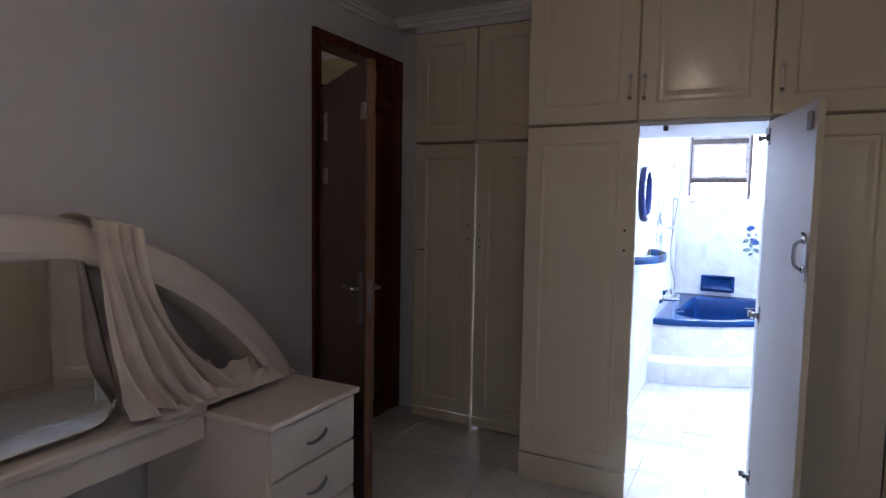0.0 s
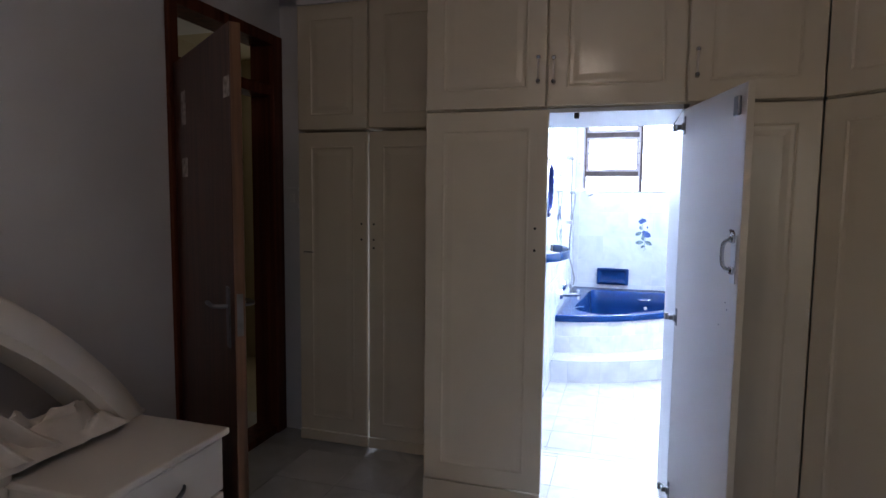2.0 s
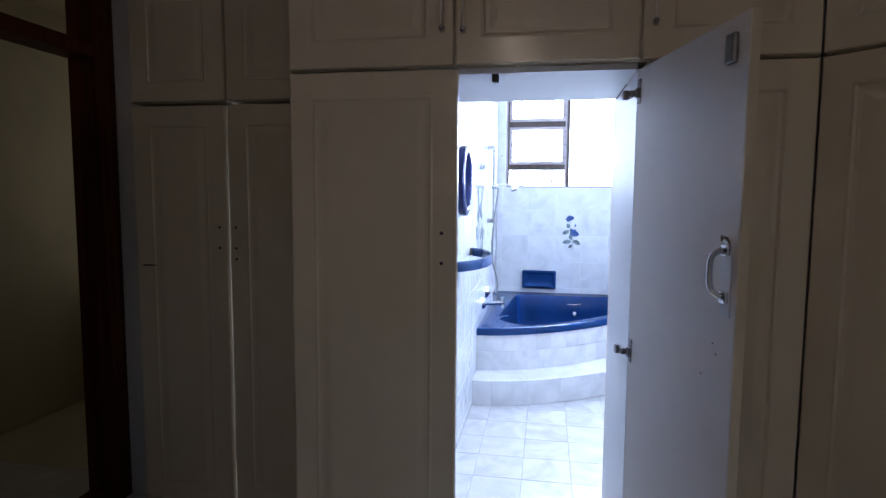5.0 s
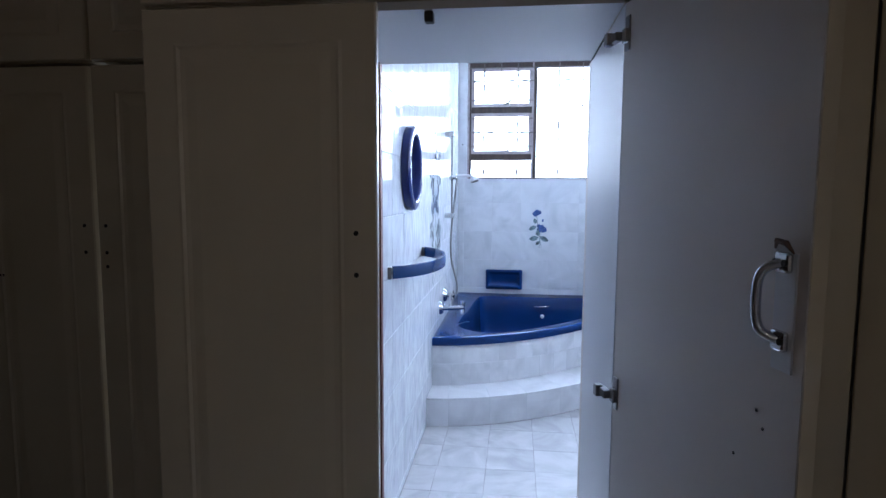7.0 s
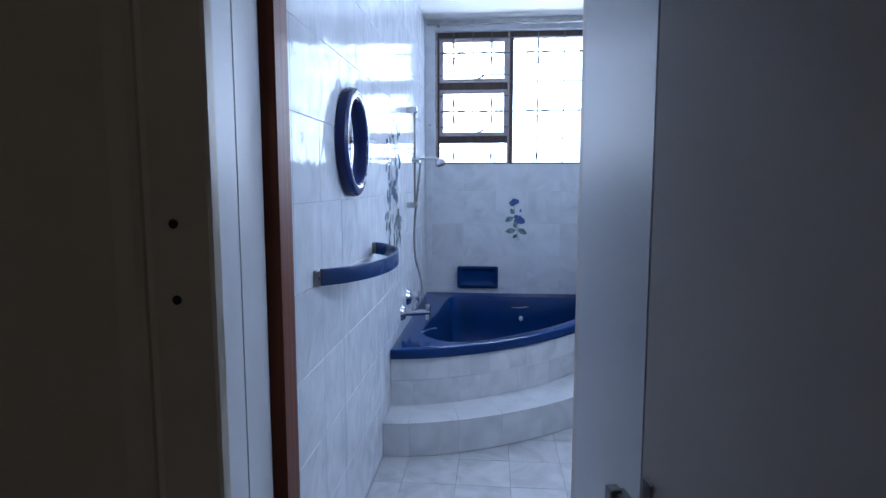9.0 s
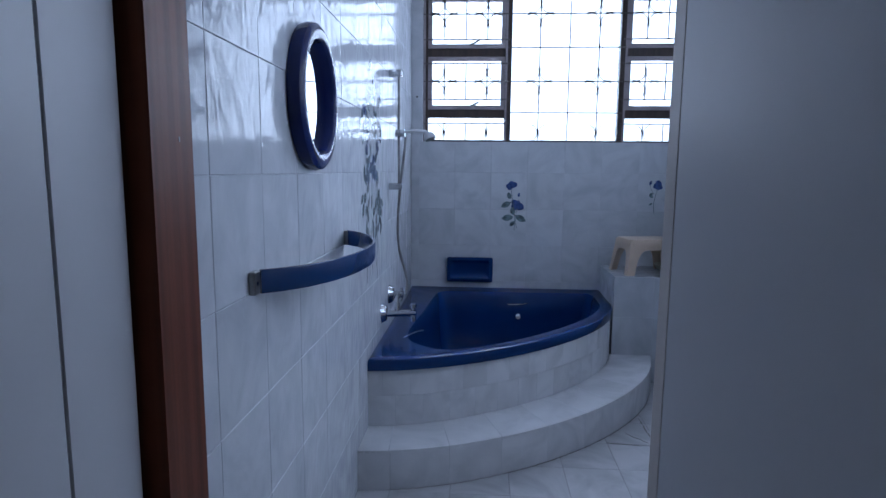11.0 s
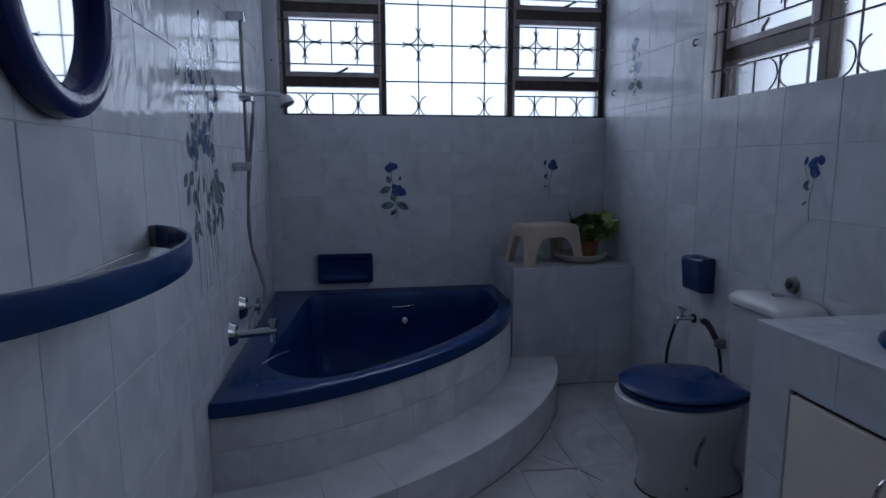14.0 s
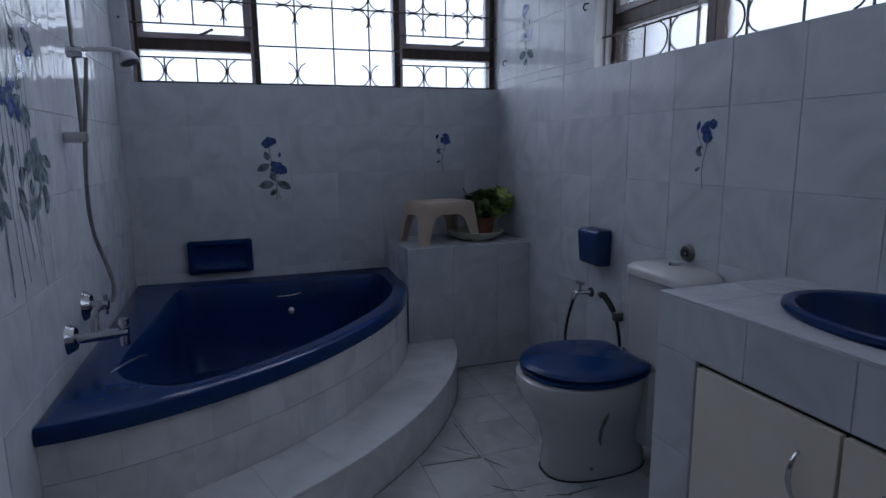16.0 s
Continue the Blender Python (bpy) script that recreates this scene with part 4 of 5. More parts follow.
def vtile(a, name="tile"):
    part(name, boxes(a, bevel=0.0015), "tile", vanity)


ys = [3.887, 4.30, 4.543, 4.787, VY1]
for a, b in zip(ys, ys[1:]):
    vtile((VX, VX + 0.008, a + 0.0015, b - 0.0015, 0.656, VZ - 0.009), "front_tile")
for z0, z1 in ((0, 0.15), (0.153, 0.40), (0.403, 0.654)):
    vtile((VX, VX + 0.008, 4.932, VY1, z0, z1), "front_tile")
for z0, z1 in ((0, 0.15), (0.153, 0.40), (0.403, 0.65), (0.653, VZ - 0.009)):
    for x0, x1 in ((VX + 0.0085, 1.235), (1.238, RX)):
        vtile((x0, x1, VY1 - 0.008, VY1, z0, z1), "side_tile")
# top tiles cut round the basin
BX, BYC, BRXX, BRY = 1.262, 4.615, 0.190, 0.275


def cut_tile(x0, x1, y0, y1):
    bm = bmesh.new()
    hole, edge = [], []
    turns = [2 * math.pi * k / 40 for k in range(40)] + [math.atan2(yy - BYC, xx - BX) % (2 * math.pi) for xx in (x0, x1) for yy in (y0, y1)]
    for a in sorted(turns):
        c, s = math.cos(a), math.sin(a)
        hole.append((BX + 0.17 * c, BYC + 0.25 * s))
        m = min(((x1 if c > 0 else x0) - BX) / c if abs(c) > 1e-6 else 9, ((y1 if s > 0 else y0) - BYC) / s if abs(s) > 1e-6 else 9)
        edge.append((BX + m * c, BYC + m * s))
    rings = [[(x, y, VZ - 0.008) for x, y in edge], [(x, y, VZ) for x, y in edge], [(x, y, VZ) for x, y in hole], [(x, y, VZ - 0.02) for x, y in hole]]
    return loft(rings, False, False)


for a, b in ((3.887, 4.30), (4.9335, VY1)):
    for x0, x1 in ((VX, 1.235), (1.238, RX)):
        vtile((x0, x1, a + 0.0015, b - 0.0015, VZ - 0.008, VZ), "top_tile")
part("top_slab", cut_tile(VX, RX, 4.303, 4.932), "tile", vanity, "glazed tile top around the basin")
for yj in (4.543, 4.787):
    part("joint", boxes((VX, 1.07, yj - 0.0012, yj + 0.0012, VZ - 0.002, VZ + 0.0004)), "grout", vanity)


def brim(f, z):
    return [(BX + BRXX * f * math.cos(a), BYC + BRY * f * math.sin(a), z) for a in (2 * math.pi * k / 40 for k in range(40))]


basin = thing("wash_basin", (BX, BYC, VZ), "oval blue drop-in wash basin with a rolled rim", "basin")
part("bowl", loft([brim(0.98, VZ + 0.0005), brim(1.0, VZ + 0.008), brim(0.985, VZ + 0.018), brim(0.94, VZ + 0.022), brim(0.88, VZ + 0.018), brim(0.84, VZ + 0.002), brim(0.76, VZ - 0.06), brim(0.55, VZ - 0.11), brim(0.15, VZ - 0.125)], False), "blue", basin, smooth=True)
part("drain", tube([(BX, BYC, VZ - 0.124), (BX, BYC, VZ - 0.121)], 0.022, 14), "chrome", basin)


def vdoor(y0, y1, hy):
    d = part("door", boxes((VX - 0.006, VX + 0.012, y0, y1, 0.085, 0.645), bevel=0.002), "vanity_door", vanity, "plain cream cupboard door")
    part("handle", tube(cubic((VX - 0.005, hy, 0.575), (VX - 0.05, hy - 0.012, 0.555), (VX - 0.02, hy + 0.012, 0.50), (VX - 0.005, hy, 0.465), 12), 0.0042, 8, taper=lambda t: 0.8 + 0.6 * math.sin(math.pi * t)), "chrome", d, "curved dull metal handle", smooth=True)


# black sheet gives the door gaps their shade
part("lintel_shadow_gap", boxes((VX + 0.013, VX + 0.02, 3.89, 4.93, 0.08, 0.655)), "black", vanity, "black sheet put in for the shade behind the doors")
vdoor(4.556, 4.918, 4.635)
vdoor(4.18, 4.549, 4.47)
part("filler", boxes((VX, VX + 0.012, 3.89, 4.175, 0.085, 0.65), bevel=0.002), "vanity_door", vanity)

# ---- things on the ledge ----
stool = thing("plastic_stool", (1.0, 6.86, 0.66), "low beige plastic stool with arched sides, standing on the ledge", "stool")
sx0, sx1, sy0, sy1, sz0, sz1 = 0.80, 1.165, 6.72, 6.98, 0.664, 0.885


def srect(f, z, w):
    cx, cy = (sx0 + sx1) / 2, (sy0 + sy1) / 2
    hx, hy = (sx1 - sx0) / 2 * f, (sy1 - sy0) / 2 * f
    return rbox(cx - hx, cx + hx, cy - hy, cy + hy, w, z)


part("top", loft([srect(0.88, sz1 - 0.035, 0.03), srect(0.86, sz1 - 0.01, 0.03), srect(0.83, sz1 - 0.001, 0.03), srect(0.78, sz1, 0.03)]), "stool", stool, smooth=True)


def arch_side(p0, p1, q0, q1, name, t, open_lo=0.14, open_hi=0.86):
    """A splayed side wall with an arched opening; p is the foot line, q the top line."""
    bm = bmesh.new()
    P0, P1, Q0, Q1 = Vector(p0), Vector(p1), Vector(q0), Vector(q1)

    def at(u, v):
        return (P0.lerp(P1, u)).lerp(Q0.lerp(Q1, u), v)
    n = 20
    outer_, inner_ = [], []
    for k in range(n + 1):
        f = k / n
        u = open_lo + (open_hi - open_lo) * f
        h = 0.74 * min(1, (1 - abs(2 * f - 1) ** 5)) ** 0.6 if 0 < f < 1 else 0
        inner_.append(at(u, h))
        outer_.append(at(f, 1))
    nrm = (P1 - P0).cross(Q0 - P0).normalized() * t
    rows = []
    for d in (Vector(), nrm):
        rows.append([bm.verts.new(p + d) for p in outer_])
        rows.append([bm.verts.new(p + d) for p in inner_])
    for a, b, flip in ((0, 1, 0), (2, 3, 1)):
        for i in range(n):
            bm.faces.new((rows[a][i], rows[a][i + 1], rows[b][i + 1], rows[b][i]))
    feet = [[bm.verts.new(at(u, 0) + d) for d in (Vector(), nrm)] for u in (0, 1)]
    for r, (o, i) in enumerate(((0, 1), (2, 3))):
        bm.faces.new((feet[0][r], rows[i][0], rows[o][0]))
        bm.faces.new((feet[1][r], rows[i][-1], rows[o][-1]))
    for i in range(n):
        bm.faces.new((rows[1][i], rows[1][i + 1], rows[3][i + 1], rows[3][i]))
    for r in (0, 1):
        bm.faces.new((feet[r][0], rows[0][0 if r == 0 else -1], rows[2][0 if r == 0 else -1], feet[r][1]))
        bm.faces.new((feet[r][0], rows[1][0 if r == 0 else -1], rows[3][0 if r == 0 else -1], feet[r][1]))
    part(name, bm, "stool", stool)


ix = 0.03
top4 = [(sx0 + ix, sy0 + ix * 0.7, sz1 - 0.01), (sx1 - ix, sy0 + ix * 0.7, sz1 - 0.01), (sx1 - ix, sy1 - ix * 0.7, sz1 - 0.01), (sx0 + ix, sy1 - ix * 0.7, sz1 - 0.01)]
foot4 = [(sx0, sy0, sz0), (sx1, sy0, sz0), (sx1, sy1, sz0), (sx0, sy1, sz0)]
for k in range(4):
    arch_side(foot4[k], foot4[(k + 1) % 4], top4[k], top4[(k + 1) % 4], "side", -0.006)

stool.rotation_euler.z = radians(12)
plant = thing("potted_plant", (1.26, 6.88, 0.66), "leafy green plant in a shallow cream bowl on the ledge", "plant")


def round_ring(cx, cy, r, z, n=24):
    return [(cx + r * math.cos(2 * math.pi * k / n), cy + r * math.sin(2 * math.pi * k / n), z) for k in range(n)]


PX, PY = 1.205, 6.86
part("bowl", loft([round_ring(PX, PY, 0.09, 0.664), round_ring(PX, PY, 0.135, 0.685), round_ring(PX, PY, 0.155, 0.712), round_ring(PX, PY, 0.150, 0.714), round_ring(PX, PY, 0.13, 0.69)]), "cream_plastic", plant, "shallow cream plastic bowl", smooth=True)
part("pot", loft([round_ring(PX + 0.05, PY + 0.03, 0.055, 0.69), round_ring(PX + 0.05, PY + 0.03, 0.075, 0.78), round_ring(PX + 0.05, PY + 0.03, 0.07, 0.78), round_ring(PX + 0.05, PY + 0.03, 0.06, 0.76)]), "terracotta", plant, "small terracotta pot", smooth=True)
rnd = random.Random(7)


def leaves(name, material, count, cx, cy, cz, spread, size):
    bm = bmesh.new()
    for _ in range(count):
        a, el, r = rnd.uniform(0, 6.283), rnd.uniform(-0.3, 1.3), spread * rnd.uniform(0.25, 1) ** 0.7
        c = Vector((cx + r * math.cos(a) * math.cos(el), cy + r * math.sin(a) * math.cos(el) * 0.8, cz + r * math.sin(el) * 1.05))
        c.x, c.y = min(c.x, 1.425), min(c.y, 7.08)
        d = Vector((math.cos(a + rnd.uniform(-1, 1)), math.sin(a + rnd.uniform(-1, 1)), rnd.uniform(-0.7, 0.5))).normalized()
        s = d.cross(Vector((rnd.uniform(-1, 1), rnd.uniform(-1, 1), 1))).normalized()
        n = d.cross(s)
        L, w = size * rnd.uniform(0.6, 1.3), size * rnd.uniform(0.22, 0.4)
        rows = []
        for k in range(5):
            f = k / 4
            half = w * math.sin(math.pi * min(1, 0.12 + 0.88 * f)) if k < 4 else 0.001
            mid = c + d * L * (f - 0.5) - n * (0.25 * L * (f - 0.5) ** 2)
            rows.append((bm.verts.new(mid - s * half + n * half * 0.3), bm.verts.new(mid), bm.verts.new(mid + s * half + n * half * 0.3)))
        for p, q in zip(rows, rows[1:]):
            bm.faces.new((p[0], p[1], q[1], q[0]))
            bm.faces.new((p[1], p[2], q[2], q[1]))
    for v in bm.verts:
        v.co.x, v.co.y = min(v.co.x, 1.437), min(v.co.y, 7.094)
    part(name, bm, material, plant, smooth=True)


leaves("foliage", "leaf", 170, 1.25, 6.89, 0.82, 0.12, 0.06)
leaves("pale_foliage", "bright_leaf", 120, 1.345, 6.90, 0.83, 0.11, 0.085)
for k in range(8):
    a = k * 0.8
    part("stem", tube(cubic((PX + 0.05, PY + 0.03, 0.76), (PX + 0.05, PY + 0.03, 0.82), (PX + 0.04 + 0.05 * math.cos(a), PY + 0.03 + 0.04 * math.sin(a), 0.86), (PX + 0.03 + 0.09 * math.cos(a), PY + 0.03 + 0.06 * math.sin(a), 0.85 + 0.05 * math.sin(a * 3)), 6), 0.003, 5), "leaf", plant)
part("twig", tube([(PX + 0.0, PY, 0.78), (PX - 0.03, PY, 0.88), (PX - 0.075, PY, 0.945)], 0.003, 5), "soil", plant)

# ---- fittings on the bathroom walls ----
soap = thing("soap_dish", (-0.14, BY, 0.53), "dark blue ceramic soap dish on the tiles above the bath", "soap dish")


def rrect(x0, x1, z0, z1, r, y):
    return [(p[0], y, p[1]) for p in [(q[0], q[1]) for q in rbox(x0, x1, z0, z1, r, 0)]]


S0, S1, S2, S3 = -0.300, 0.018, 0.530, 0.702
part("dish", loft([rrect(S0, S1, S2, S3, 0.012, BY - 0.001), rrect(S0, S1, S2, S3, 0.012, BY - 0.022), rrect(S0 + 0.004, S1 - 0.004, S2 + 0.004, S3 - 0.004, 0.012, BY - 0.028), rrect(S0 + 0.022, S1 - 0.022, S2 + 0.022, S3 - 0.02, 0.02, BY - 0.028),
                   rrect(S0 + 0.032, S1 - 0.032, S2 + 0.034, S3 - 0.028, 0.02, BY - 0.016), rrect(S0 + 0.05, S1 - 0.05, S2 + 0.05, S3 - 0.04, 0.02, BY - 0.006)], False), "blue", soap, smooth=True)
part("lip", boxes((S0 + 0.03, S1 - 0.03, BY - 0.05, BY - 0.02, S2 + 0.018, S2 + 0.034), bevel=0.006), "blue", soap, smooth=True)

rail = thing("towel_rail", (LX, 4.65, 1.08), "bowed blue plastic towel rail with chrome end plates", "towel rail")
TR0, TR1, TRZ = 4.222, 5.10, 1.061
band = cubic((LX + 0.014, TR0 + 0.035, TRZ), (LX + 0.222, TR0 + 0.20, TRZ - 0.003), (LX + 0.222, TR1 - 0.18, TRZ), (LX + 0.014, TR1 - 0.01, TRZ), 28)
rg = []
for i, p in enumerate(band):
    a, b = Vector(band[max(i - 1, 0)]), Vector(band[min(i + 1, 28)])
    d = (b - a).normalized()
    nv = Vector((d.y, -d.x, 0))
    P = Vector(p)
    rg.append([P + nv * s * 0.005 + Vector((0, 0, z)) for s, z in ((1, -0.022), (1, 0.022), (0.7, 0.026), (-0.7, 0.026), (-1, 0.022), (-1, -0.022), (-0.7, -0.026), (0.7, -0.026))])
part("band", loft(rg), "blue_plastic", rail, smooth=True)
for y in (TR0 + 0.012, TR1 - 0.01):
    part("end_plate", boxes((LX + 0.0005, LX + 0.016, y - 0.011, y + 0.018, TRZ - 0.025, TRZ + 0.025), bevel=0.003), "steel", rail, "dull chrome end bracket")
    part("screw", tube([(LX + 0.015, y - 0.003, TRZ), (LX + 0.018, y - 0.003, TRZ)], 0.005, 8), "chrome", rail)

mir = thing("oval_mirror", (LX, 4.73, 1.495), "oval wall mirror in a thick navy plastic frame", "mirror")
MY, MZ, MRY, MRZ = 4.680, 1.495, 0.188, 0.198


def oval_wall(f, x):
    return [(x, MY + (MRY + f) * math.cos(a), MZ + (MRZ + f) * math.sin(a)) for a in (2 * math.pi * k / 48 for k in range(48))]


part("frame", loft([oval_wall(-0.004, LX + 0.001), oval_wall(0, LX + 0.018), oval_wall(-0.003, LX + 0.034), oval_wall(-0.010, LX + 0.040), oval_wall(-0.020, LX + 0.043), oval_wall(-0.034, LX + 0.043), oval_wall(-0.043, LX + 0.039), oval_wall(-0.047, LX + 0.034), oval_wall(-0.048, LX + 0.010)], False, False), "navy", mir, smooth=True)
part("glass", loft([oval_wall(-0.048, LX + 0.006), oval_wall(-0.046, LX + 0.012)], True, True), "mirror", mir, "silvered mirror glass")

shower = thing("shower_set", (LX + 0.05, 6.10, 1.2), "chrome shower rail with a small hand shower and a steel hose", "shower")
SX, SY = LX + 0.055, 6.10
part("rail", tube([(SX, SY, 1.205), (SX, SY, 1.80)], 0.0075, 10), "steel", shower, smooth=True)
for z in (1.785, 1.215):
    part("bracket", boxes((LX + 0.0005, SX + 0.014, SY - 0.016, SY + 0.016, z - 0.018, z + 0.018), bevel=0.005), "chrome", shower)
part("slider", tube([(SX - 0.018, SY - 0.005, 1.485), (SX + 0.03, SY - 0.005, 1.485)], 0.019, 12), "chrome", shower, smooth=True)
hs = part("hand_shower", tube([(SX + 0.02, SY, 1.492), (SX + 0.05, SY, 1.497), (SX + 0.10, SY, 1.499), (SX + 0.135, SY, 1.494), (SX + 0.15, SY, 1.484)], 0.0095, 9, taper=lambda t: 0.75 + 0.4 * t), "panel", shower, "pale grey plastic hand shower", smooth=True)
AX = Vector((0.35, -0.22, -0.91)).normalized()
HC = Vector((SX + 0.150, SY, 1.490))
part("spray_head", tube([HC + AX * d for d in (0.0, 0.006, 0.018, 0.030, 0.036)], 0.031, 18, taper=lambda t: 0.45 + 0.75 * t ** 0.55 - 0.2 * t ** 4), "panel", hs, smooth=True)
part("spray_face", tube([HC + AX * 0.0362, HC + AX * 0.0385], 0.025, 16), "steel", hs, "dull grey spray plate")
hose = cubic((SX + 0.035, SY, 1.47), (SX + 0.02, SY, 1.30), (SX - 0.025, SY, 1.05), (SX + 0.0, SY + 0.01, 0.88), 20) + cubic((SX + 0.0, SY + 0.01, 0.88), (SX + 0.02, SY + 0.02, 0.78), (SX + 0.055, SY + 0.02, 0.72), (SX + 0.035, SY - 0.01, 0.65), 16)[1:]
part("hose", tube(hose, 0.007, 8, taper=lambda t: 1 + 0.09 * math.sin(t * 640)), "steel", shower, "ribbed steel hose", smooth=True)

mixer = thing("bath_mixer_tap", (LX, 5.95, 0.60), "chrome wall-mounted bath mixer with cross handles", "tap")
AY, AZ, BY2, BZ2 = 5.885, 0.590, 6.11, 0.640
for y, z, r in ((AY, AZ, 0.048), (BY2, BZ2, 0.052)):
    part("rosette", tube([(LX + 0.0005, y, z), (LX + 0.010, y, z), (LX + 0.022, y, z)], r, 16, taper=lambda t: 1 - 0.25 * t), "chrome", mixer, smooth=True)
part("body", tube([(LX + 0.01, AY, AZ), (LX + 0.05, AY, AZ), (LX + 0.10, AY, AZ + 0.004), (LX + 0.17, AY, AZ + 0.008)], 0.0165, 12), "chrome", mixer, smooth=True)
part("outlet", tube([(LX + 0.155, AY, AZ + 0.008), (LX + 0.157, AY, AZ - 0.035)], 0.014, 10), "chrome", mixer, smooth=True)
kn = part("knob", tube([(LX + 0.155, AY, AZ + 0.012), (LX + 0.155, AY, AZ + 0.035)], 0.010, 10), "chrome", mixer, smooth=True)
part("knob_cap", tube([(LX + 0.155, AY, AZ + 0.035), (LX + 0.155, AY, AZ + 0.052)], 0.018, 10), "chrome", kn, smooth=True)
part("link", tube([(LX + 0.075, AY, AZ), (LX + 0.075, AY + 0.01, AZ + 0.05), (LX + 0.06, AY + 0.09, AZ + 0.06), (LX + 0.05, BY2, BZ2)], 0.012, 10), "chrome", mixer, smooth=True)
k = part("handle", tube([(LX + 0.02, BY2, BZ2), (LX + 0.075, BY2, BZ2)], 0.018, 10), "chrome", mixer, smooth=True)
part("cross_bar", tube([(LX + 0.065, BY2, BZ2 - 0.035), (LX + 0.065, BY2, BZ2 + 0.035)], 0.007, 8), "chrome", k)
part("cross_bar", tube([(LX + 0.065, BY2 - 0.035, BZ2), (LX + 0.065, BY2 + 0.035, BZ2)], 0.007, 8), "chrome", k)

crail = thing("curtain_rail", (0.47, BY - 0.1, 2.52), "grey metal curtain rail above the bathroom window", "curtain rail")
part("track", boxes((-0.53, RX - 0.02, BY - 0.10, BY - 0.06, 2.512, 2.545), bevel=0.004), "steel", crail)
for x in (-0.45, 0.45, 1.3):
    part("bracket", boxes((x - 0.012, x + 0.012, BY - 0.06, BY, 2.515, 2.54), bevel=0.002), "steel", crail)
for nm, y, z in (("wall_hook", 6.155, 1.755), ("wall_hook", 6.98, 1.63)):
    h = thing(nm, (RX, y, z), "small dark metal hook on the tiled wall", "hook", "wall hooks")
    part("hook_wire", tube([(RX, y, z + 0.012), (RX - 0.02, y, z + 0.010), (RX - 0.026, y, z - 0.006), (RX - 0.018, y, z - 0.018), (RX - 0.008, y, z - 0.012)], 0.0035, 6), "black", h, smooth=True)


plug = thing("wall_plug", (-0.515, BY, 1.79), "tiny dark wall plug in a tile", "wall plug")
part("plug_head", tube([(-0.515, BY + 0.0005, 1.79), (-0.515, BY - 0.003, 1.79)], 0.006, 8), "black", plug)


# ---- printed blue roses on the tiles ----
def printed(name, label, place, items, to_world):
    """Flat glazed print: petals, leaves and stems as thin shapes on the tile face."""
    t = thing(name, place, label, "tile print", "rose prints")
    k = 0
    for kind, shapes in items.items():
        for sh in shapes:
            k += 1
            bm = bmesh.new()
            bm.faces.new([bm.verts.new(to_world(u, v, 0.0009 + 0.00003 * (k % 40))) for u, v in sh])
            part(kind, bm, "rose" if kind == "petal" else "rose_leaf", t)
    return t


def leaf_shape(u, v, a, length, width, n=5):
    out = []
    for side in (1, -1):
        for k in range(n + 1):
            f = k / n if side == 1 else 1 - k / n
            if side == -1 and k in (0, n):
                continue
            w = side * width * math.sin(math.pi * f) ** 0.8
            x, y = length * f, w
            out.append((u + x * math.cos(a) - y * math.sin(a), v + x * math.sin(a) + y * math.cos(a)))
    return out


def stem_shape(pts, w):
    left, right = [], []
    for i, p in enumerate(pts):
        a, b = Vector(pts[max(i - 1, 0)]), Vector(pts[min(i + 1, len(pts) - 1)])
        d = (b - a).normalized()
        left.append((p[0] - d.y * w, p[1] + d.x * w))
        right.append((p[0] + d.y * w, p[1] - d.x * w))
    return left + right[::-1]


def rose(u, v, r, seed):
    r = r * 1.2
    g = random.Random(seed)
    out = []
    for k in range(9):
        a = g.uniform(0, 6.28)
        q = r * g.uniform(0.15, 0.55)
        cx, cy, rr = u + q * math.cos(a), v + q * math.sin(a), r * g.uniform(0.3, 0.5)
        out.append([(cx + rr * g.uniform(0.8, 1.15) * math.cos(t), cy + rr * 0.85 * g.uniform(0.8, 1.1) * math.sin(t)) for t in (2 * math.pi * j / 9 for j in range(9))])
    return out


def spray_print(double, seed):
    if double:
        petals = rose(0.0, 0.0, 0.042, seed) + rose(0.045, -0.125, 0.045, seed + 1) + [leaf_shape(0.05, -0.075, 1.4, 0.03, 0.008)]
        green = [leaf_shape(0.0, -0.11, 3.6, 0.075, 0.02), leaf_shape(-0.005, -0.09, 1.9, 0.05, 0.016), leaf_shape(0.02, -0.21, 3.3, 0.085, 0.022), leaf_shape(0.03, -0.20, -0.5, 0.085, 0.022), leaf_shape(0.02, -0.20, 1.8, 0.06, 0.018), leaf_shape(0.03, -0.24, 3.9, 0.05, 0.014)]
        green += [stem_shape(cubic((0.0, -0.02), (0.01, -0.12), (0.04, -0.2), (0.025, -0.3), 10), 0.002), stem_shape(cubic((0.045, -0.15), (0.03, -0.2), (0.03, -0.25), (0.045, -0.29), 6), 0.0015)]
    else:
        petals = rose(0.0, 0.0, 0.04, seed) + [leaf_shape(-0.055, 0.0, 1.2, 0.035, 0.009)]
        green = [leaf_shape(-0.03, -0.05, 3.9, 0.035, 0.010), leaf_shape(-0.025, -0.08, 2.8, 0.03, 0.009), leaf_shape(-0.03, -0.12, 3.6, 0.03, 0.006)]
        green += [stem_shape(cubic((0.0, -0.02), (-0.02, -0.1), (-0.03, -0.12), (-0.015, -0.19), 8), 0.0018), stem_shape(cubic((-0.05, 0.0), (-0.045, -0.03), (-0.03, -0.05), (-0.02, -0.06), 5), 0.0012)]
    return {"petal": petals, "print_leaf": green}


def on_back(u0, v0):
    return lambda u, v, d: (u0 + u, BY - d, v0 + v)


def on_right(u0, v0):
    return lambda u, v, d: (RX - d, u0 - u, v0 + v)


def on_left(u0, v0):
    return lambda u, v, d: (LX + d, u0 + u, v0 + v)


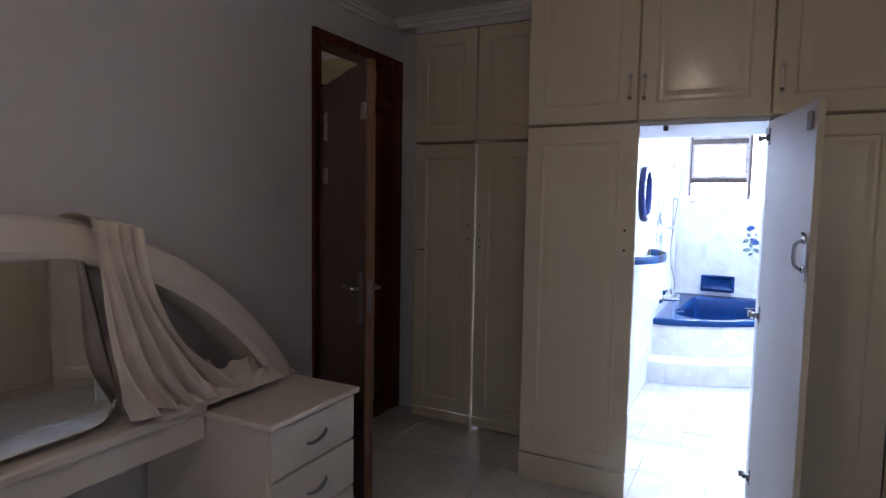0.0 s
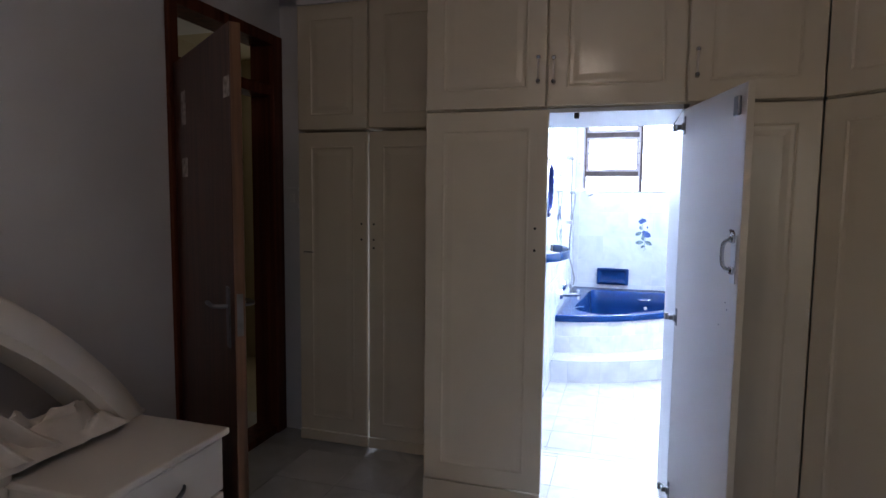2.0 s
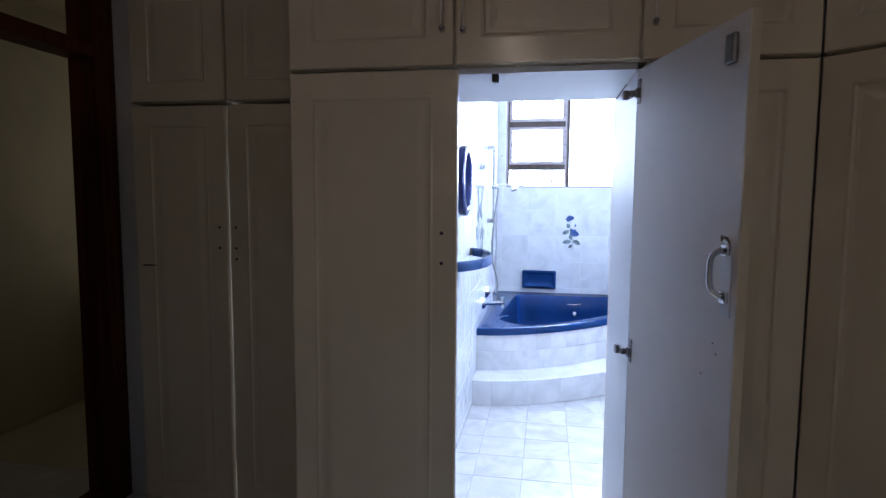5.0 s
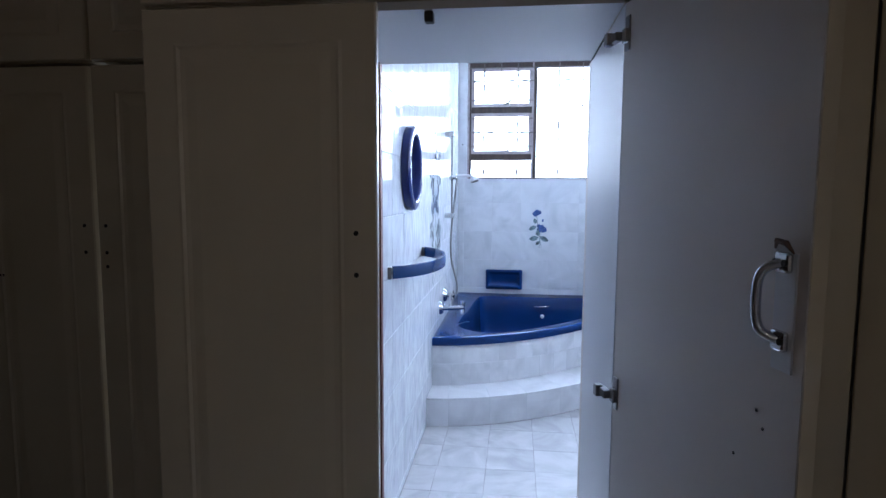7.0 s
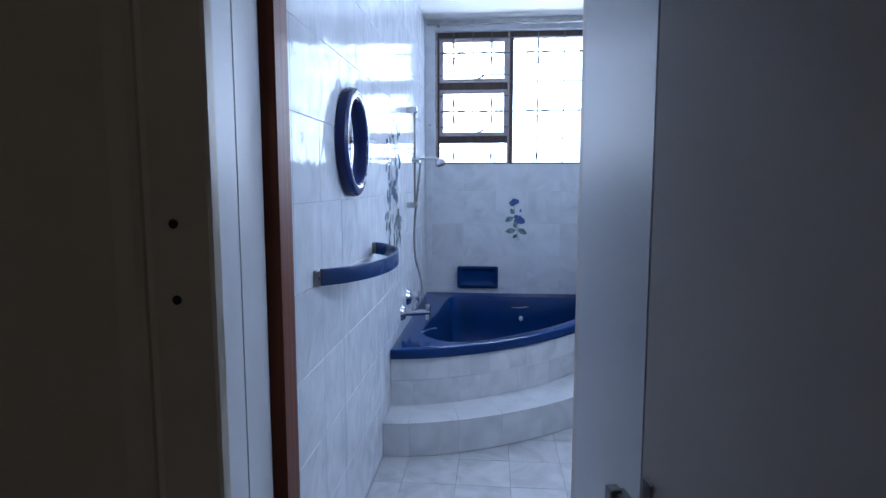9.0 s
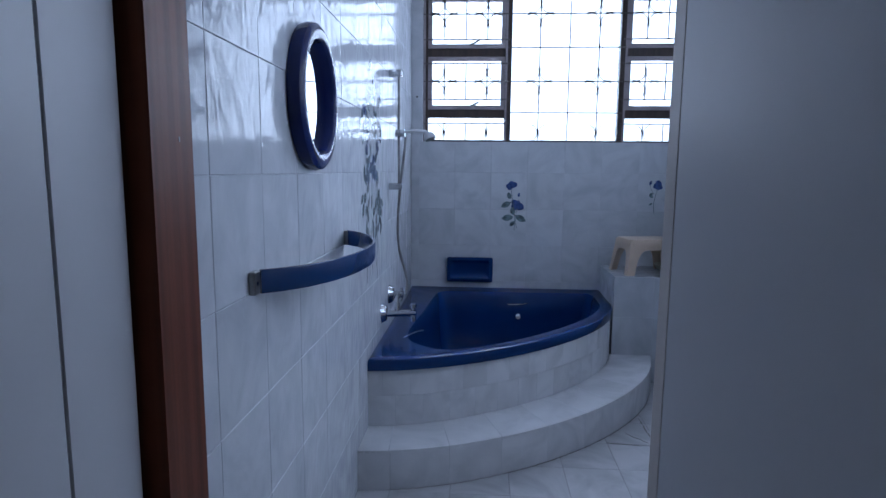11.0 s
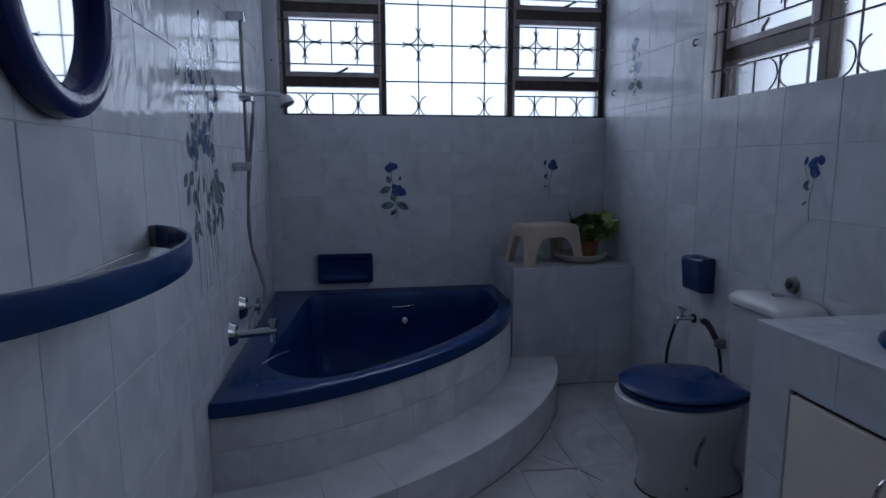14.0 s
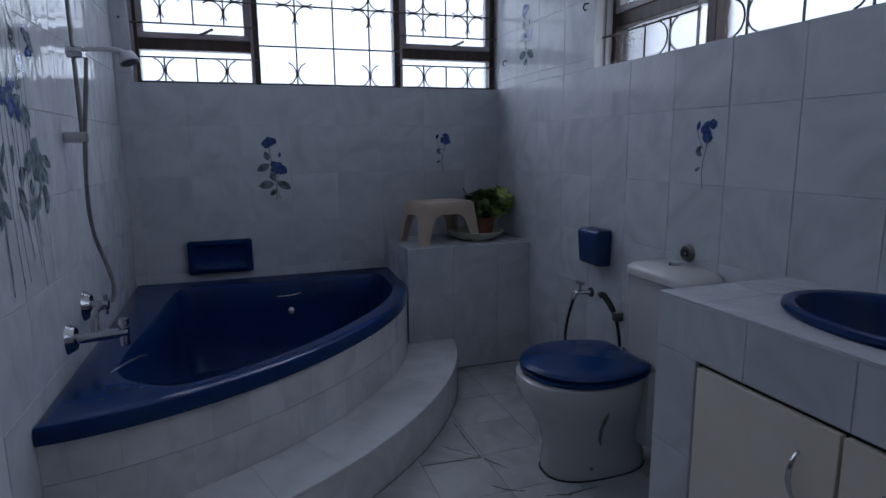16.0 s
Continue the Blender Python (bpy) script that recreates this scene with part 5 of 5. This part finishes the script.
printed("rose_print", "printed spray of two blue roses on the wall tiles", (0.13, BY, 1.21), spray_print(True, 3), on_back(0.133, 1.198))
printed("rose_print", "printed single blue rose on the wall tiles", (1.08, BY, 1.22), spray_print(False, 9), on_back(1.112, 1.212))
printed("rose_print", "printed single blue rose on the wall tiles", (RX, 5.45, 1.22), spray_print(False, 12), on_right(5.41, 1.215))
printed("rose_print", "printed spray of two blue roses on the wall tiles", (RX, 6.75, 1.85), spray_print(True, 15), on_right(6.76, 1.86))
g = random.Random(21)
mural = {"petal": [], "print_leaf": []}
for k in range(24):
    u, v = g.uniform(-0.21, 0.17), g.uniform(0.10, 0.36) if k < 18 else g.uniform(0.36, 0.58)
    mural["petal"] += rose(u, v, g.uniform(0.02, 0.034), 40 + k)
for k in range(70):
    u, v = g.uniform(-0.24, 0.19), g.uniform(-0.12, 0.17) if k < 46 else g.uniform(0.15, 0.5)
    mural["print_leaf"].append(leaf_shape(u, v, g.uniform(3.6, 5.9), g.uniform(0.045, 0.085), g.uniform(0.012, 0.022)))
for k in range(9):
    u = -0.17 + 0.034 * k
    mural["print_leaf"].append(stem_shape(cubic((u, 0.5), (u + 0.02, 0.2), (u - 0.03, 0.0), (u + g.uniform(-0.03, 0.05), -0.32 - g.uniform(-0.1, 0.05)), 10), 0.002))
printed("rose_mural", "printed climbing blue roses over several wall tiles", (LX, 5.66, 1.1), mural, on_left(5.67, 1.16))

# ---- dressing table in the bedroom ----
desk = thing("dressing_table", (-1.6, 1.2, 0), "cream lacquered dressing table with an arched mirror frame and drawer pedestals", "dressing table")
DX1, DX0 = -1.30, -1.98
for y0, y1 in ((1.845, 2.345), (0.055, 0.555)):
    pd = part("pedestal", boxes((DX0 + 0.02, DX1 - 0.02, y0 + 0.01, y1 - 0.01, 0.0, 0.62), bevel=0.004), "white_lacquer", desk)
    part("pedestal_top", boxes((DX0, DX1 + 0.015, y0 - 0.008, y1 + 0.008, 0.622, 0.645), bevel=0.006), "white_lacquer", desk)
    for z0, z1 in ((0.435, 0.612), (0.235, 0.425), (0.03, 0.225)):
        dr = part("drawer", boxes((DX1 - 0.019, DX1 - 0.001, y0 + 0.012, y1 - 0.012, z0, z1), bevel=0.004), "white_lacquer", pd)
        ym, zm = (y0 + y1) / 2, (z0 + z1) / 2
        part("handle", tube(cubic((DX1 - 0.002, ym - 0.055, zm - 0.012), (DX1 + 0.035, ym - 0.04, zm - 0.02), (DX1 + 0.035, ym + 0.03, zm + 0.02), (DX1 - 0.002, ym + 0.055, zm + 0.010), 12), 0.006, 8, taper=lambda t: 0.7 + 0.6 * math.sin(math.pi * t)), "steel", pd, "wavy dull metal handle", smooth=True)
part("middle_top", boxes((DX0, -1.60, 0.55, 1.85, 0.635, 0.672), bevel=0.008), "white_lacquer", desk)
part("apron", boxes((-1.66, -1.62, 0.55, 1.85, 0.535, 0.634), bevel=0.003), "white_lacquer", desk)
# arched frame
half = cubic((2.40, 0.63), (2.27, 0.85), (1.84, 1.37), (1.2, 1.362), 26)
full = half + [(2.4 - y, z) for y, z in half[-2::-1]]
rg = []
for i, (y, z) in enumerate(full):
    a, b = Vector(full[max(i - 1, 0)]), Vector(full[min(i + 1, len(full) - 1)])
    d = (b - a).normalized()
    ny, nz = d.y, -d.x
    if nz < 0 and abs(ny) < 0.5:
        ny, nz = -ny, -nz
    ny, nz = -d.y, d.x
    ring_ = []
    for off, x in ((0, -1.70), (0.012, -1.67), (0.045, -1.652), (0.10, -1.645), (0.125, -1.66), (0.135, -1.69), (0.135, -1.80), (0, -1.80)):
        ring_.append((x, y + ny * off, max(0.646 if not 0.55 < y < 1.85 else 0.673, z + nz * off)))
    rg.append(ring_)
part("arch", loft(rg), "white_lacquer", desk, "broad rounded arch", smooth=True)
mp_ = []
for cy, cz, a0, r in ((1.452, 0.788, -90, 0.09), (1.415, 1.20, 0, 0.04), (0.97, 1.20, 90, 0.04), (0.93, 0.775, 180, 0.09)):
    for k in range(7):
        a = radians(a0 + 15 * k)
        mp_.append((cy + r * math.cos(a), cz + r * math.sin(a)))
cyy = sum(p[0] for p in mp_) / len(mp_)
czz = sum(p[1] for p in mp_) / len(mp_)


def mring(f, x):
    return [(x, cyy + (y - cyy) * f, czz + (z - czz) * f) for y, z in mp_]


part("mirror_back", loft([mring(1.013, -1.70), mring(1.013, -1.662), mring(1.0, -1.660)]), "black", desk, "dark mirror edge")
part("mirror_glass", loft([mring(1.0, -1.6595), mring(1.0, -1.656), mring(0.97, -1.653)]), "mirror", desk, "large silvered mirror")
for s in (1, -1):
    part("mirror_post", boxes((-1.80, -1.745, 1.2 + s * 0.44 - 0.02, 1.2 + s * 0.44 + 0.02, 0.673, 1.26), bevel=0.004), "white_lacquer", desk)


# draped cloth over the arch: pleats that run down and fan out over the table
def drape(name, label, mirrored):
    n, m = 110, 50
    rows = []
    for j in range(m + 1):
        v = j / m
        row = []
        for i in range(n + 1):
            u = i / n
            f = max(0.0, (v - 0.12) / 0.88)
            low = 1.440 + 0.115 * f ** 1.6 + 0.01 * math.sin(7 * f)
            high = 1.613 + 0.36 * f ** 2.2
            y = low + (high - low) * u
            z = 1.352 - 0.04 * u - (0.66 - 0.04 * u) * f ** 0.95 + 0.02 * math.sin(8 * u) * f ** 4
            x = -1.632 + 0.03 * f
            if v < 0.12:
                g = v / 0.12
                x = -1.80 + 0.168 * g
                z += 0.014 * math.sin(math.pi * g)
            wave = math.pi * 2 * (4.3 * u + 0.16 * math.sin(5.0 * v + 2.0 * u) + 0.10 * math.sin(11 * v - 3 * u))
            fold = (0.5 + 0.5 * math.sin(wave)) ** 0.8
            pleat = (0.024 + 0.042 * f) * (fold - 0.4) + 0.005 * math.sin(2.3 * wave + 3 * v) * (0.4 + f)
            row.append((x + pleat + 0.014, 2.4 - y if mirrored else y, max(0.684 + 0.016 * fold * (v > 0.85), z)))
        rows.append(row)
    bm = loft(rows, False, False, False)
    t = thing(name, (-1.64, 0.78 if mirrored else 1.62, 0.675), label, "cloth")
    part("drape", bm, "cloth", t, smooth=True)
    return t


drape("draped_cloth", "cream sheer cloth draped in folds over the arch", False)
drape("draped_cloth", "cream sheer cloth draped in folds over the arch", True)


def crumple(name, y0, y1, x0, x1, h, seed, label):
    """A low heap of folded cloth on the table top."""
    n, m = 40, 22
    rows = []
    for j in range(m + 1):
        row = []
        for i in range(n + 1):
            u, v = i / n, j / m
            env = (math.sin(math.pi * u) ** 0.6) * (math.sin(math.pi * v) ** 0.7)
            p = Vector((u * 5 + seed, v * 3, seed))
            ridge = 1 - abs(math.sin(9 * u + 5 * v + 2.2 * noise.noise(p * 0.8)))
            z = 0.675 + env * h * (0.32 + 0.5 * ridge ** 0.8 + 0.35 * abs(noise.noise(p * 1.1)))
            row.append((x0 + (x1 - x0) * v + 0.012 * noise.noise(p * 2), y0 + (y1 - y0) * u + 0.02 * noise.noise(p * 1.7 + Vector((9, 0, 0))), max(0.674, z)))
        rows.append(row)
    t = thing(name, ((x0 + x1) / 2, (y0 + y1) / 2, 0.675), label, "cloth")
    part("folds", loft(rows, False, False, False), "cloth", t, smooth=True)


crumple("bunched_cloth", 1.66, 2.23, -1.78, -1.575, 0.15, 4.0, "bunched cream sheer cloth lying on the dressing table")


# ---- ceiling lamp of the bedroom ----
cl = thing("ceiling_light", (-0.35, 0.47, 2.56), "lit flat opal glass lamp on the bedroom ceiling", "lamp")
part("rose", tube([(-0.35, 0.47, 2.559), (-0.35, 0.47, 2.55)], 0.05, 16), "ceiling", cl)
part("stem", tube([(-0.35, 0.47, 2.55), (-0.35, 0.47, 2.53)], 0.03, 10), "ceiling", cl)
part("globe", loft([round_ring(-0.35, 0.47, 0.095 * math.sin(a) + 0.002, 2.475 + 0.062 * math.cos(a)) for a in (math.pi * k / 12 for k in range(13))]), "lamp_glass", cl, smooth=True)


# ---- bedroom window behind the camera ----
bw = thing("window_3", (1.3, BBY, 1.0), "curtained bedroom window", "window")
bw["kind"] = "structure"
part("window_frame", boxes((0.652, 1.948, BBY - 0.08, BBY - 0.03, 1.002, 1.05), (0.652, 1.948, BBY - 0.08, BBY - 0.03, 2.05, 2.098), (0.652, 0.70, BBY - 0.08, BBY - 0.03, 1.05, 2.05), (1.90, 1.948, BBY - 0.08, BBY - 0.03, 1.05, 2.05), (1.28, 1.32, BBY - 0.08, BBY - 0.03, 1.05, 2.05)), "dark_wood", bw)


# ---- tiles, piece by piece ----
TILE = {}


def tile_piece(axis, w, h, material):
    key = (axis, round(w, 4), round(h, 4), material)
    if key not in TILE:
        b, g_ = 0.0013, 0.0005
        w_, h_ = w - 2 * g_, h - 2 * g_
        bm = loft([[(0, 0, 0), (w_, 0, 0), (w_, h_, 0), (0, h_, 0)], [(0, 0, 0.0065), (w_, 0, 0.0065), (w_, h_, 0.0065), (0, h_, 0.0065)],
                   [(b, b, 0.008), (w_ - b, b, 0.008), (w_ - b, h_ - b, 0.008), (b, h_ - b, 0.008)]], False)
        bmesh.ops.translate(bm, vec=(g_, g_, 0), verts=bm.verts)
        rot = {"back": Matrix(((1, 0, 0), (0, 0, -1), (0, 1, 0))), "left": Matrix(((0, 0, 1), (1, 0, 0), (0, 1, 0))), "right": Matrix(((0, 0, -1), (-1, 0, 0), (0, 1, 0))), "floor": Matrix(((1, 0, 0), (0, 1, 0), (0, 0, 1)))}[axis]
        bm.transform(rot.to_4x4())
        TILE[key] = finish("tile", bm, material)
    return TILE[key]


trnd = random.Random(5)


def lay(parent, axis, us, vs, to_place, material, skip=lambda u0, u1, v0, v1: False, tilt=0.0025):
    for u0, u1 in zip(us, us[1:]):
        for v0, v1 in zip(vs, vs[1:]):
            if u1 - u0 < 0.012 or v1 - v0 < 0.012 or skip(u0, u1, v0, v1):
                continue
            ob = new("tile", tile_piece(axis, u1 - u0, v1 - v0, material))
            ob.parent = parent
            ob.location = to_place(u0, v0)
            ob.rotation_euler = [trnd.uniform(-tilt, tilt) for _ in range(3)]


def marks(lo, hi, pitch, anchor):
    k = math.ceil((lo + 0.012 - anchor) / pitch)
    out = [lo]
    while anchor + k * pitch < hi - 0.012:
        out.append(anchor + k * pitch)
        k += 1
    return out + [hi]


rows_all = marks(0, CEIL, 0.25, 1.288)
lay(wall_left, "left", marks(3.887, BY, 0.252, 4.07), rows_all, lambda u, v: (LX - 0.008, u, v), "tile")
rows_low = marks(0, SILL, 0.25, 1.288)
xs_back = marks(LX, RX, 0.247, -0.005)
lay(wall_back, "back", xs_back, rows_low, lambda u, v: (u, BY + 0.008, v), "tile")
lay(wall_back, "back", [LX, -0.478], marks(SILL, CEIL, 0.25, 1.288), lambda u, v: (u, BY + 0.008, v), "tile")
lay(wall_back, "back", xs_back, [HEAD, CEIL], lambda u, v: (u, BY + 0.008, v), "tile", skip=lambda u0, u1, v0, v1: u0 < -0.5)
# right wall is laid from the far end towards the near one
lay(wall_right, "right", marks(-BY, -3.885, 0.254, -5.08), rows_low, lambda u, v: (RX + 0.008, -u, v), "tile")
lay(wall_right, "right", marks(-BY, -RW1, 0.254, -5.08), marks(SILL, CEIL, 0.25, 1.288), lambda u, v: (RX + 0.008, -u, v), "tile")
# reveal of the side window; the daylight on it is put into its white
part("reveal_tile", boxes((RX + 0.001, RX + 0.0835, RW1 - 0.008, RW1, SILL, HEAD), bevel=0.001), "ceiling", wall_right, "window reveal, whitened for the daylight on it")
part("sill_tile", boxes((RX + 0.002, RX + 0.0835, RW0, RW1 - 0.008, SILL - 0.008, SILL - 0.0005), bevel=0.001), "tile", wall_right)
part("sill_tile", boxes((-0.478, RX, BY + 0.002, BY + 0.05, SILL - 0.008, SILL - 0.0005), bevel=0.001), "tile", wall_back)
# ledge faces and top
lay(ledge, "back", marks(0.755, RX, 0.25, 1.0), marks(0, 0.663, 0.25, 0.16), lambda u, v: (u, 6.668, v), "tile")
lay(ledge, "floor", marks(0.757, RX, 0.25, 1.0), marks(6.66, BY, 0.25, 6.9), lambda u, v: (u, v, 0.655), "tile")
# floors
lay(floor_bath, "floor", marks(LX, RX, 0.245, 0.068), marks(3.97, 6.66, 0.25, 5.53), lambda u, v: (u, v, -0.008), "floor_tile", skip=lambda u0, u1, v0, v1: u1 < 0.1 and v0 > 5.6)
lay(floor_bed, "floor", marks(-3.2, BRX, 0.338, -0.010), marks(BBY, 3.967, 0.338, 3.575), lambda u, v: (u, v, -0.008), "bed_tile")
solid("door_1_threshold", (LX, 0.25, 3.955, 3.985, -0.02, 0.001), "grout", "pale threshold joint between two tile floors")


# dark cracks and grime on the floor by the toilet
def grime(pts, width, seed):
    rnd = random.Random(seed)
    path = []
    for (x0, y0), (x1, y1) in zip(pts, pts[1:]):
        n = max(2, int(math.hypot(x1 - x0, y1 - y0) / 0.012))
        for k in range(n):
            path.append((x0 + (x1 - x0) * k / n + rnd.uniform(-0.003, 0.003), y0 + (y1 - y0) * k / n + rnd.uniform(-0.003, 0.003)))
    path.append(pts[-1])
    rows = []
    for i, (x, y) in enumerate(path):
        a, b = path[max(i - 1, 0)], path[min(i + 1, len(path) - 1)]
        d = Vector((b[0] - a[0], b[1] - a[1])).normalized()
        w = width * rnd.uniform(0.25, 1.0) * math.sin(math.pi * (0.08 + 0.84 * i / len(path)))
        rows.append([(x - d.y * w, y + d.x * w, 0.0012), (x, y, 0.0022), (x + d.y * w, y - d.x * w, 0.0012)])
    return loft(rows, False, False, False)


part("grime_line", grime([p for p in offset(step_arc, -0.003)[2:]], 0.003, 31), "floor_grime", floor_bath, "thin dirty joint along the step")
part("grime_line", grime([(RX - 0.004, 5.8), (RX - 0.004, 6.655)], 0.004, 32), "floor_grime", floor_bath, "thin dirty joint along the wall")
part("grime_line", grime([(1.0, 6.652), (RX - 0.004, 6.652)], 0.004, 33), "floor_grime", floor_bath, "thin dirty joint along the ledge")
for k, (pts, w) in enumerate((([(0.555, 5.785), (0.66, 5.772), (0.786, 5.766), (0.853, 5.657)], 0.005), ([(0.786, 5.766), (0.786, 6.09)], 0.004), ([(0.786, 5.766), (0.671, 5.899)], 0.003), ([(0.751, 5.577), (0.80, 5.53), (0.847, 5.506)], 0.006), ([(0.90, 5.46), (0.98, 5.44), (1.10, 5.45)], 0.005))):
    part("grime_streak", grime(pts, w, k), "floor_grime", floor_bath, "dark grime in a crack")
